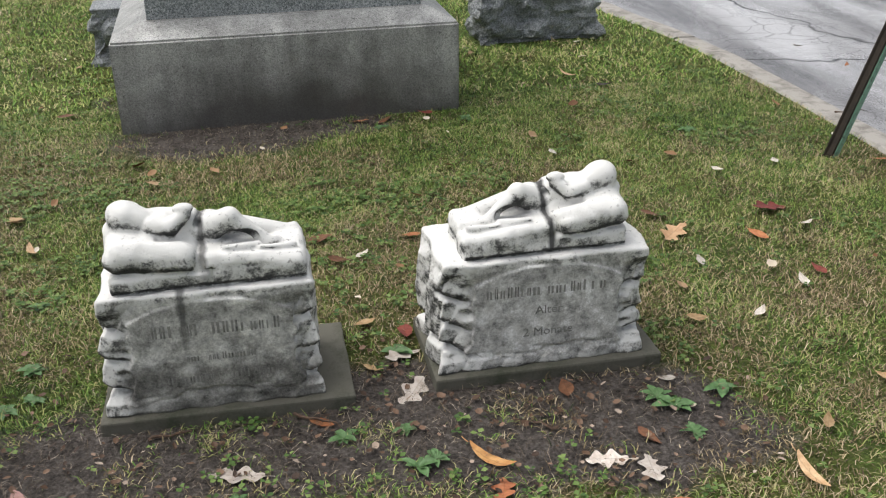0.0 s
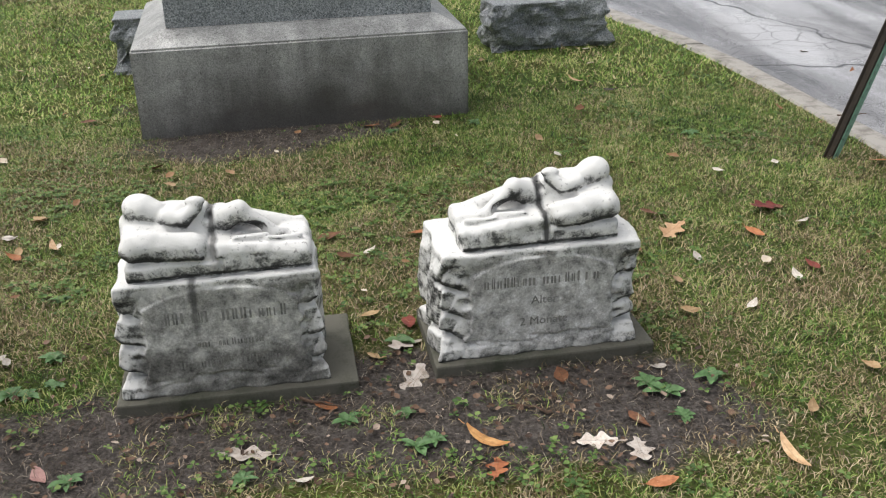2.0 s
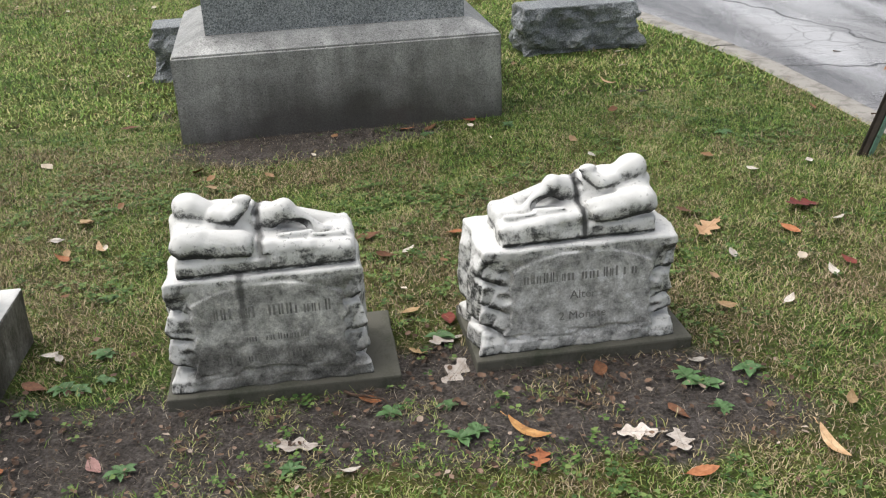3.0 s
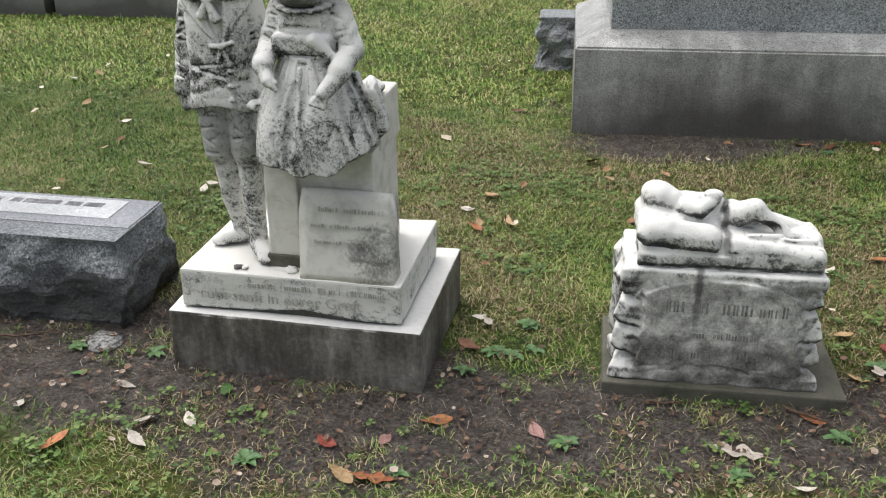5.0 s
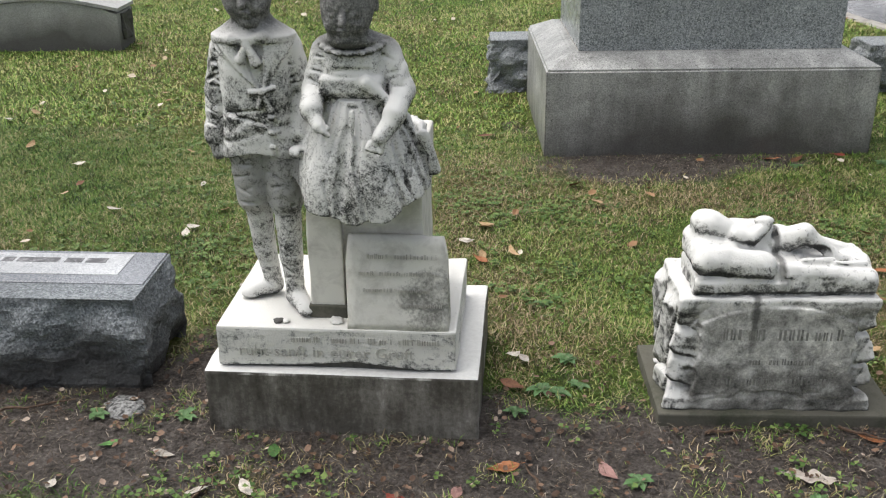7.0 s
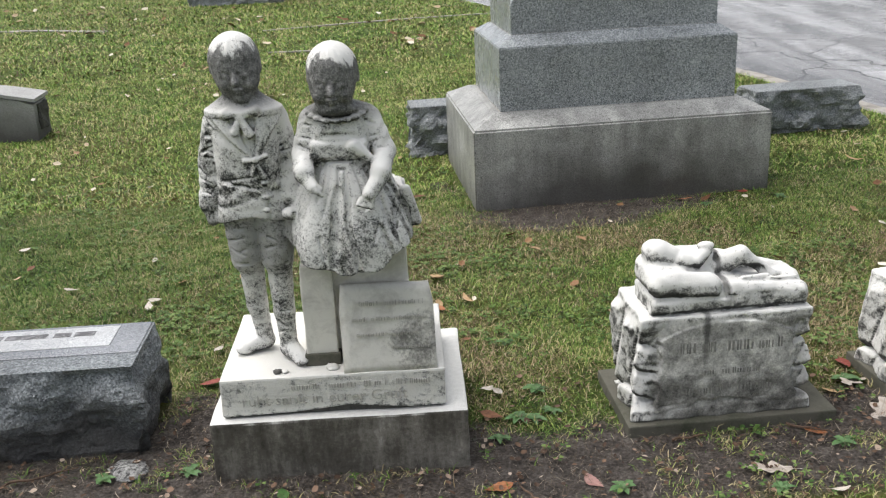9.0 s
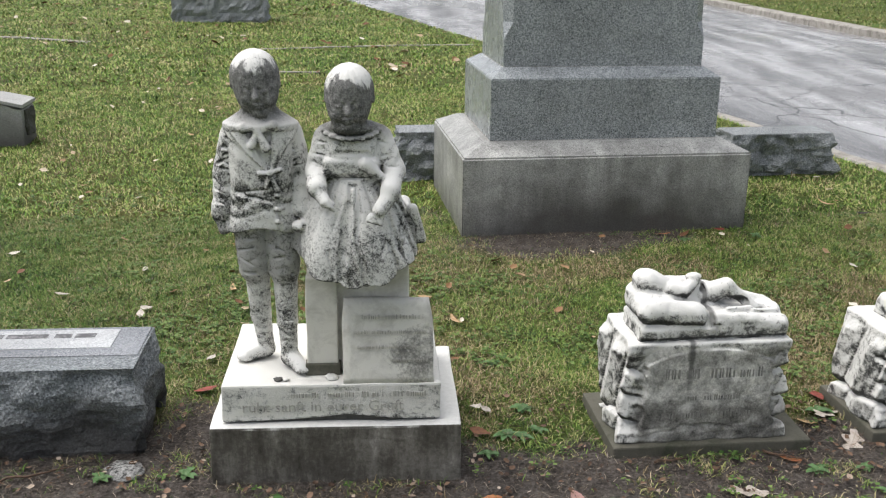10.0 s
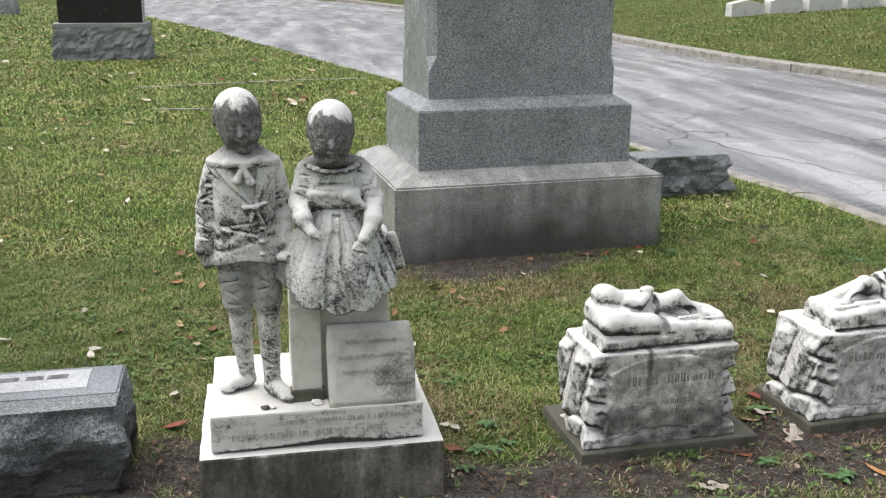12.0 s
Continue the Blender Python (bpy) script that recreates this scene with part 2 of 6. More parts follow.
STRAW = island_mat("dead_grass", (0.0, (0.035, 0.024, 0.018)), (0.5, (0.12, 0.092, 0.066)), (0.85, (0.24, 0.195, 0.145)), (1.0, (0.44, 0.38, 0.30)))
LITTER = island_mat("leaf_litter", (0.0, (0.12, 0.05, 0.022)), (0.35, (0.28, 0.16, 0.08)), (0.6, (0.44, 0.34, 0.22)), (1.0, (0.68, 0.63, 0.55)))
MON_BASE = granite("bush_hammered_granite", (0.22, 0.22, 0.215), (0.38, 0.38, 0.365), (0.52, 0.52, 0.50), 0.42, 230.0, stain=lambda nt, co, c: foot_tongue(nt, co, rain_runs(nt, co, c)))
MON_DIE = granite("honed_grey_granite", (0.10, 0.115, 0.12), (0.29, 0.312, 0.325), (0.53, 0.55, 0.57), 0.28, 200.0)
ROCK = granite("rock_faced_granite", (0.11, 0.12, 0.125), (0.29, 0.31, 0.32), (0.52, 0.54, 0.56), 0.6, 210.0, 0.8, chip=0.9)
POLISH = granite("polished_grey_granite", (0.10, 0.11, 0.12), (0.22, 0.23, 0.25), (0.36, 0.37, 0.38), 0.22, 330.0, 0.05)
BLACK = granite("polished_black_granite", (0.008, 0.008, 0.009), (0.018, 0.018, 0.02), (0.05, 0.05, 0.055), 0.18, 260.0, 0.05)
PALE = granite("pale_grey_granite", (0.24, 0.24, 0.23), (0.38, 0.38, 0.37), (0.52, 0.52, 0.51), 0.7, 240.0, stain=dark_foot(-0.12, 0.10, (0.05, 0.045, 0.042)))
# foot tone holds soil stain and the undercut's shade, painted into the granite
ROCK_FOOT = granite("soil_and_shade_granite", (0.09, 0.10, 0.11), (0.25, 0.275, 0.29), (0.47, 0.495, 0.52), 0.6, 210.0, 0.8, chip=0.9, stain=dark_foot(-0.14, 0.0, (0.05, 0.046, 0.043)))
# pale tones carry the sky's reflection on the frosted polish, put into the colour
PANEL_POLISH = granite("frosted_skylit_granite", (0.30, 0.31, 0.32), (0.48, 0.49, 0.50), (0.62, 0.63, 0.64), 0.25, 330.0, 0.05)
WHITE_STONE = weathered("white_headstone_marble", (0.62, 0.62, 0.60), (0.36, 0.35, 0.33), 5.0, 0.3)
SMUDGE = weathered("smudged_lettering", (0.10, 0.10, 0.105), (0.32, 0.32, 0.33), 45.0, 0.5)
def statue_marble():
    """Grey weathered marble, finely pitted, with a black lichen crust over both faces; light is put into its colour,
    whiter tops and darker undersides.
    """
    m, nt, b = mat("lichened_shaded_marble", 0.65, 0.35)
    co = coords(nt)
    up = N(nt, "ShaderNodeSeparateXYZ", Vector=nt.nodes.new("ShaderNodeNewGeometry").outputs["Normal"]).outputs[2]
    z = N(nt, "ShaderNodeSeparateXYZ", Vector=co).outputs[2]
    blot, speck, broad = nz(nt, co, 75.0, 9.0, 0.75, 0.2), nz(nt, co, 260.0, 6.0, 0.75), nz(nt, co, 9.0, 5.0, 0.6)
    # up-facing parts get whiter, down-facing ones darker: painted shading
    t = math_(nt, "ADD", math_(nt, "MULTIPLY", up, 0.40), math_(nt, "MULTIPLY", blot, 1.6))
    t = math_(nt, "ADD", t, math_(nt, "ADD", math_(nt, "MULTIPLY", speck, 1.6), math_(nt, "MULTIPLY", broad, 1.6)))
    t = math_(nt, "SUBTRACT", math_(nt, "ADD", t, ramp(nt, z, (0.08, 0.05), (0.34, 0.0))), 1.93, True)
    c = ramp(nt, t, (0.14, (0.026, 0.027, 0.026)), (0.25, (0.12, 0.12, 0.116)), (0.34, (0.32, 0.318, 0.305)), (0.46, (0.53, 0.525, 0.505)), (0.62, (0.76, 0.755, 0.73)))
    # the breeches are tinted a darker grey than the rest
    leg = math_(nt, "MULTIPLY", N(nt, "ShaderNodeMapRange", Value=math_(nt, "ADD", z, math_(nt, "MULTIPLY", broad, 0.06)), From_Min=0.27, From_Max=0.33).outputs[0], N(nt, "ShaderNodeMapRange", Value=z, From_Min=0.40, From_Max=0.425, To_Min=1.0, To_Max=0.0).outputs[0])
    leg = math_(nt, "MULTIPLY", leg, math_(nt, "LESS_THAN", N(nt, "ShaderNodeSeparateXYZ", Vector=co).outputs[0], -0.085))
    c = mix(nt, math_(nt, "MULTIPLY", leg, 0.55), c, (0.13, 0.13, 0.126))
    # black crust over the faces, ending in ragged points on the crown of each head
    x = N(nt, "ShaderNodeSeparateXYZ", Vector=co).outputs[0]
    zf = math_(nt, "ADD", z, math_(nt, "MULTIPLY", math_(nt, "GREATER_THAN", x, -0.075), 0.030))
    mp = N(nt, "ShaderNodeMapping", Vector=co)
    mp.inputs["Scale"].default_value = (1.0, 1.0, 0.35)
    rag = math_(nt, "MULTIPLY", math_(nt, "SUBTRACT", nz(nt, mp.outputs[0], 30.0, 5.0, 0.6), 0.5), 0.13)
    crust = math_(nt, "MULTIPLY", N(nt, "ShaderNodeMapRange", Value=zf, From_Min=0.965 - 0.284, From_Max=1.0 - 0.284).outputs[0],
                  N(nt, "ShaderNodeMapRange", Value=math_(nt, "ADD", zf, rag), From_Min=1.118 - 0.284, From_Max=1.128 - 0.284, To_Min=1.0, To_Max=0.0).outputs[0])
    soot = ramp(nt, math_(nt, "ADD", math_(nt, "MULTIPLY", speck, 0.5), math_(nt, "MULTIPLY", blot, 0.5)), (0.36, (0.028, 0.029, 0.028)), (0.50, (0.115, 0.115, 0.112)), (0.62, (0.32, 0.318, 0.31)))
    c = mix(nt, math_(nt, "MULTIPLY", crust, 0.9), c, soot)
    nt.links.new(c, b.inputs["Base Color"])
    bump(nt, b, math_(nt, "ADD", blot, math_(nt, "MULTIPLY", speck, 0.7)), 0.75, 0.004)
    return m


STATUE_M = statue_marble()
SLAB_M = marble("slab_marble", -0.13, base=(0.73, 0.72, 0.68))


def streaked_block():
    """The pedestal's lower block: upward faces coloured pale, and sides gone grey-black in long runs."""
    m, nt, b = mat("streaked_marble", 0.65, 0.35)
    co = coords(nt)
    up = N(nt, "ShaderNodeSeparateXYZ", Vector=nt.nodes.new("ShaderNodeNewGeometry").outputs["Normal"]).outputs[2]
    mp = N(nt, "ShaderNodeMapping", Vector=co)
    mp.inputs["Scale"].default_value = (1.0, 1.0, 0.22)
    run = nz(nt, mp.outputs[0], 16.0, 8.0, 0.65)
    fine = nz(nt, co, 70.0, 7.0, 0.75)
    cloud = nz(nt, co, 5.0, 4.0, 0.6)
    t = math_(nt, "ADD", math_(nt, "MULTIPLY", run, 0.4), math_(nt, "ADD", math_(nt, "MULTIPLY", fine, 0.25), math_(nt, "MULTIPLY", cloud, 0.35)))
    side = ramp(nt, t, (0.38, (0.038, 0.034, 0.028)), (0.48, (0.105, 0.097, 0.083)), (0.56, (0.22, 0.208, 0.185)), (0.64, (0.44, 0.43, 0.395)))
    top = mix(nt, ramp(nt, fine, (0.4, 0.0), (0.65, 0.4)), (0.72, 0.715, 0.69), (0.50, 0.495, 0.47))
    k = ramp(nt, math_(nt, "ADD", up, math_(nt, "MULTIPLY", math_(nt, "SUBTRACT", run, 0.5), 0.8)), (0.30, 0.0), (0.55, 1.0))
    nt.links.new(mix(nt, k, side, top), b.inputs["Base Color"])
    bump(nt, b, math_(nt, "ADD", fine, run), 0.5, 0.004)
    return m


def tablet_mat():
    m, nt, b = mat("tablet_marble", 0.7, 0.3)
    co = coords(nt)
    a, g = nz(nt, co, 18.0, 8.0, 0.7, 0.4), nz(nt, co, 130.0, 4.0, 0.65)
    c = mix(nt, ramp(nt, a, (0.45, 0.0), (0.72, 0.75)), (0.70, 0.685, 0.635), (0.40, 0.385, 0.345))
    x, _, z = N(nt, "ShaderNodeSeparateXYZ", Vector=co).outputs
    dx, dz = math_(nt, "DIVIDE", math_(nt, "SUBTRACT", x, 0.225), 0.075), math_(nt, "DIVIDE", math_(nt, "SUBTRACT", z, 0.36), 0.07)
    d = math_(nt, "ADD", math_(nt, "MULTIPLY", dx, dx), math_(nt, "MULTIPLY", dz, dz))
    # one patch of black lichen low on the scroll
    k = math_(nt, "SUBTRACT", math_(nt, "ADD", math_(nt, "MULTIPLY", a, 1.2), math_(nt, "MULTIPLY", g, 1.0)), math_(nt, "ADD", 0.72, math_(nt, "MULTIPLY", d, 0.30)))
    c = mix(nt, ramp(nt, k, (0.0, 0.0), (0.45, 0.75)), c, (0.07, 0.07, 0.065))
    nt.links.new(c, b.inputs["Base Color"])
    bump(nt, b, math_(nt, "ADD", a, math_(nt, "MULTIPLY", g, 0.5)), 0.4, 0.003)
    return m


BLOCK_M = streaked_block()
TABLET_M = tablet_mat()


def chain(*fs):
    def f(nt, co, c):
        for g in fs:
            c = g(nt, co, c)
        return c
    return f


def soot_shade_field(x0, x1, z0, z1, tone):
    """A grey, sooty field on a stone's front, with an uneven edge; a low one also paints in shade."""
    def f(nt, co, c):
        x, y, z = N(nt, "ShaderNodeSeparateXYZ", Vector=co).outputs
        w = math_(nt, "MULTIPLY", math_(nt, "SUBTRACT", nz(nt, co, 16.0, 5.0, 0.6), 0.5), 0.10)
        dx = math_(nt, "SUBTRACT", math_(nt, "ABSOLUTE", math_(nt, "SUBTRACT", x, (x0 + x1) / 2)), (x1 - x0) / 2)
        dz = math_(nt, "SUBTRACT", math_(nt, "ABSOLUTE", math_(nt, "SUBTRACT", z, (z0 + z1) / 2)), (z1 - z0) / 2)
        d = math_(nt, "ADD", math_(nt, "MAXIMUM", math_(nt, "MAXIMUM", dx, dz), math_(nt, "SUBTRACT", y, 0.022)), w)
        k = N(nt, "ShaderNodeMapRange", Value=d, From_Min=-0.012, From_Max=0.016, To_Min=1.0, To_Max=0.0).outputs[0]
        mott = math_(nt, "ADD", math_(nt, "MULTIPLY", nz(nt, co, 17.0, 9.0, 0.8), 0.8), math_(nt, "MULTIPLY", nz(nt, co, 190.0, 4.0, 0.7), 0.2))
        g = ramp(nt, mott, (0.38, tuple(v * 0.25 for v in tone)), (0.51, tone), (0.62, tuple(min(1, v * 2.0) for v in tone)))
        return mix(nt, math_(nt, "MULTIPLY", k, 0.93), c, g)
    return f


# stone a's low second field: soot plus shade towards the ground, put into colour
STONE_M = [marble("rustic_marble_a", 0.12, chain(soot_shade_field(0.070, 0.470, -0.06, 0.288, (0.44, 0.435, 0.41)), soot_shade_field(0.060, 0.500, -0.06, 0.115, (0.20, 0.196, 0.182)), line_stain(0.203, 0.013, 0.010, 0.13, 0.7)), 0.44), marble("rustic_marble_b", 0.12, soot_shade_field(0.092, 0.480, 0.02, 0.275, (0.53, 0.525, 0.505)), 0.44)]
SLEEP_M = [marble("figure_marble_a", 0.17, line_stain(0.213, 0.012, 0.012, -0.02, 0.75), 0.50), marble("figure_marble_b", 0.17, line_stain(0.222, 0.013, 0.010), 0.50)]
BASE_M = weathered("sandstone_base", (0.11, 0.105, 0.085), (0.055, 0.06, 0.04), 10.0, 0.5)
FIELD_INK = weathered("field_lettering", (0.27, 0.266, 0.25), (0.09, 0.09, 0.085), 60.0, 0.5)
INK = weathered("worn_lettering", (0.09, 0.088, 0.08), (0.03, 0.03, 0.028), 60.0, 0.5)


# ---- mesh tools ----
def part(name, bm, material, parent=None, label=""):
    if isinstance(bm, bpy.types.Mesh):
        me = bm
    else:
        me = bpy.data.meshes.new(name)
        bm.normal_update()
        bm.to_mesh(me)
        bm.free()
    if material and not me.materials:
        me.materials.append(material)
    ob = new(name, me)
    if parent:
        ob.parent = parent
    return tagged(ob, label)


def thing(name, m, label, category, group="", kind=""):
    ob = new(name)
    ob.empty_display_size = 0.1
    ob.matrix_world = m
    return tagged(ob, label, category, group, kind)


def box(x0, y0, z0, x1, y1, z1, bev=0.0, seg=2):
    bm = bmesh.new()
    bmesh.ops.create_cube(bm, size=1.0)
    for v in bm.verts:
        v.co = Vector(((x0 + x1) / 2 + v.co.x * (x1 - x0), (y0 + y1) / 2 + v.co.y * (y1 - y0), (z0 + z1) / 2 + v.co.z * (z1 - z0)))
    if bev:
        bmesh.ops.bevel(bm, geom=bm.edges[:], offset=bev, segments=seg, profile=0.6, affect="EDGES")
    return bm


def roughen(bm, amp, scale, cuts=0, seed=0.0, keep=None):
    if cuts:
        bmesh.ops.subdivide_edges(bm, edges=bm.edges[:], cuts=cuts, use_grid_fill=True)
    bm.normal_update()
    for v in bm.verts:
        a = amp if keep is None else amp * keep(v.co)
        if a:
            v.co += v.normal * a * noise.fractal(v.co * scale + Vector((seed, 0, 0)), 0.8, 2.0, 4)
    return bm


def loft(rings, close=True):
    """A solid from rings of points, each ring one level of the form."""
    bm = bmesh.new()
    vs = [[bm.verts.new(p) for p in r] for r in rings]
    n = len(rings[0])
    for a, b in zip(vs, vs[1:]):
        for i in range(n):
            bm.faces.new((a[i], a[(i + 1) % n], b[(i + 1) % n], b[i]))
    if close:
        bm.faces.new(vs[0][::-1])
        bm.faces.new(vs[-1])
    return bm


def rect(x0, y0, x1, y1, z):
    return [(x0, y0, z), (x1, y0, z), (x1, y1, z), (x0, y1, z)]


def smooth(ob):
    ob.data.polygons.foreach_set("use_smooth", [True] * len(ob.data.polygons))
    return ob


class Field:
    """A solid carved out of rounded volumes on a fine grid, turned into one smooth mesh."""

    def __init__(self, lo, hi, h):
        self.lo, self.h = np.array(lo), h
        n = np.ceil((np.array(hi) - self.lo) / h).astype(int) + 1
        self.ax = [(lo[i] + h * np.arange(n[i])).astype(np.float32) for i in range(3)]
        self.f = np.full(n, 1.0, np.float32)

    def near(self, lo, hi):
        return tuple(slice(max(0, int((lo[i] - self.lo[i]) / self.h)), max(1, int((hi[i] - self.lo[i]) / self.h) + 2)) for i in range(3))

    def mesh_at(self, sl):
        return np.meshgrid(*(self.ax[i][sl[i]] for i in range(3)), indexing="ij")

    def blend(self, sl, d, k, cut=False):
        f = self.f[sl]
        if cut:
            f = -f
        hh = np.clip(0.5 + 0.5 * (f - d) / k, 0, 1)
        r = f * (1 - hh) + d * hh - k * hh * (1 - hh)
        self.f[sl] = -r if cut else r
        return self

    def ell(self, c, r, k=0.012, cut=False):
        m = max(0.02, 2 * k)
        sl = self.near([c[i] - r[i] - m for i in range(3)], [c[i] + r[i] + m for i in range(3)])
        X, Y, Z = self.mesh_at(sl)
        q = np.sqrt(((X - c[0]) / r[0]) ** 2 + ((Y - c[1]) / r[1]) ** 2 + ((Z - c[2]) / r[2]) ** 2)
        return self.blend(sl, (q - 1) * min(r), k, cut)

    def cap(self, a, b, ra, rb=None, k=0.01, cut=False, fold=None):
        rb = ra if rb is None else rb
        a, b = np.array(a, float), np.array(b, float)
        m = max(ra, rb) + max(0.02, 2 * k)
        sl = self.near(np.minimum(a, b) - m, np.maximum(a, b) + m)
        X, Y, Z = self.mesh_at(sl)
        ab = b - a
        t = np.clip(((X - a[0]) * ab[0] + (Y - a[1]) * ab[1] + (Z - a[2]) * ab[2]) / ab.dot(ab), 0, 1)
        d = np.sqrt((X - a[0] - t * ab[0]) ** 2 + (Y - a[1] - t * ab[1]) ** 2 + (Z - a[2] - t * ab[2]) ** 2) - (ra + (rb - ra) * t)
        if fold:
            amp, n, ph = fold
            s_ = np.sin(n * t + 70 * (X - a[0]) + 30 * (Y - a[1]) + ph + 1.4 * np.sin(75 * X + 40 * Y + ph)) * (0.55 + 0.45 * np.sin(5 * t + 50 * X + ph))
            d = d - 0.50 * amp * s_
        return self.blend(sl, d, k, cut)

    def rbox(self, c, half, r=0.01, turn=None, k=0.006, cut=False, warp=None):
        rad = float(np.linalg.norm(half)) + max(0.03, 2 * k)
        sl = self.near([c[i] - rad for i in range(3)], [c[i] + rad for i in range(3)])
        X, Y, Z = self.mesh_at(sl)
        W = (X, Y, Z)
        X, Y, Z = X - c[0], Y - c[1], Z - c[2]
        if turn is not None:
            R = np.array(Euler([radians(v) for v in turn]).to_matrix())
            X, Y, Z = (R[0, i] * X + R[1, i] * Y + R[2, i] * Z for i in range(3))
        q = [np.abs(P) - (half[i] - r) for i, P in enumerate((X, Y, Z))]
        d = np.sqrt(sum(np.maximum(v, 0) ** 2 for v in q)) + np.minimum(np.maximum(np.maximum(q[0], q[1]), q[2]), 0) - r
        if warp:
            d = d + warp(*W)
        return self.blend(sl, d, k, cut)

    def add(self, lo, hi, fn, k=0.01, cut=False):
        sl = self.near(lo, hi)
        return self.blend(sl, fn(*self.mesh_at(sl)), k, cut)

    def mesh(self, name, origin=(0, 0, 0)):
        f = self.f.copy()
        for i in range(3):
            f[tuple(slice(None) if j != i else 0 for j in range(3))] = 1
            f[tuple(slice(None) if j != i else -1 for j in range(3))] = 1
        n = np.array(f.shape) - 1
        pos = np.zeros((*n, 3), np.float32)
        cnt = np.zeros(n, np.float32)
        cube = lambda o: f[tuple(slice(o[i], o[i] + n[i]) for i in range(3))]
        for axis in range(3):
            for o1 in (0, 1):
                for o2 in (0, 1):
                    o = [0, 0, 0]
                    o[(axis + 1) % 3], o[(axis + 2) % 3] = o1, o2
                    e = list(o)
                    e[axis] = 1
                    a, b = cube(o), cube(e)
                    c = (a < 0) != (b < 0)
                    t = np.where(c, a / np.where(c, a - b, 1), 0)
                    for j in range(3):
                        pos[..., j] += np.where(c, o[j] if j != axis else t, 0)
                    cnt += c
        on = cnt > 0
        idx = np.full(n, -1, np.int64)
        idx[on] = np.arange(on.sum())
        verts = (np.argwhere(on) + pos[on] / cnt[on][:, None]) * self.h + self.lo - np.array(origin)
        faces = []
        for axis in range(3):
            u, v = (axis + 1) % 3, (axis + 2) % 3
            hi = [slice(None)] * 3
            lo = [slice(None)] * 3
            hi[axis], lo[axis] = slice(1, None), slice(0, -1)
            a, b = f[tuple(lo)] < 0, f[tuple(hi)] < 0
            for flip, sel in ((False, a & ~b), (True, b & ~a)):
                p = np.argwhere(sel)
                p = p[(p[:, u] > 0) & (p[:, v] > 0) & (p[:, u] < n[u]) & (p[:, v] < n[v])]
                q = []
                for du, dv in ((1, 1), (0, 1), (0, 0), (1, 0)):
                    w = p.copy()
                    w[:, u] -= du
                    w[:, v] -= dv
                    q.append(idx[w[:, 0], w[:, 1], w[:, 2]])
                faces.append(np.stack(q[::-1] if flip else q, 1))
        faces = np.concatenate(faces)
        me = bpy.data.meshes.new(name)
        me.vertices.add(len(verts))
        me.vertices.foreach_set("co", verts.astype(np.float32).ravel())
        me.loops.add(faces.size)
        me.loops.foreach_set("vertex_index", faces.astype(np.int32).ravel())
        me.polygons.add(len(faces))
        me.polygons.foreach_set("loop_start", np.arange(0, faces.size, 4, dtype=np.int32))
        me.polygons.foreach_set("use_smooth", np.ones(len(faces), bool))
        me.update(calc_edges=True)
        return me


def vn(x, y, seed=0):
    """Smooth value noise, 0 to 1."""
    xi, yi = np.floor(x).astype(np.int64), np.floor(y).astype(np.int64)
    fx, fy = x - xi, y - yi
    fx, fy = fx * fx * (3 - 2 * fx), fy * fy * (3 - 2 * fy)

    def hsh(a, b):
        v = np.sin(a * 127.1 + b * 311.7 + seed * 74.7) * 43758.5453
        return v - np.floor(v)
    return (hsh(xi, yi) * (1 - fx) + hsh(xi + 1, yi) * fx) * (1 - fy) + (hsh(xi, yi + 1) * (1 - fx) + hsh(xi + 1, yi + 1) * fx) * fy


def fbm(x, y, seed=0):
    return 0.5 * vn(x, y, seed) + 0.3 * vn(2.1 * x, 2.1 * y, seed + 1) + 0.2 * vn(4.3 * x, 4.3 * y, seed + 2)


def wob3(X, Y, Z, s, seed=0):
    """A cheap three-way wobble for carved stone, -1 to 1."""
    return (np.sin(s * (X + 0.7 * Z) + seed + 1.7 * np.sin(s * 0.6 * Y + seed)) * np.sin(s * 0.9 * Y + 2.1 * seed + np.sin(s * 0.8 * Z))
            + 0.6 * np.sin(s * 1.9 * Z + 1.3 * np.sin(s * 1.3 * X + seed) + seed)) / 1.6


# ---- ground, road and kerbs ----
NEAR = [(-8, 3.75), (-2, 3.70), (0.5, 3.62), (1.6, 3.585), (2.3, 3.54), (3.0, 3.47), (3.5, 3.38), (4.1, 3.22), (5.0, 3.02), (7.0, 2.55), (9.0, 2.05), (11.0, 1.55), (13.6, 0.85), (20, -0.8), (28, -3.3), (45, -9.5), (60, -15)]
FAR = [(-8, 9.6), (4.0, 9.2), (9.3, 8.1), (12.5, 7.4), (16.5, 7.2), (20, 7.1), (28, 5.8), (36, 4.0), (45, 1.0), (60, -5)]


def edge(table, y):
    return np.interp(y, [p[0] for p in table], [p[1] for p in table])


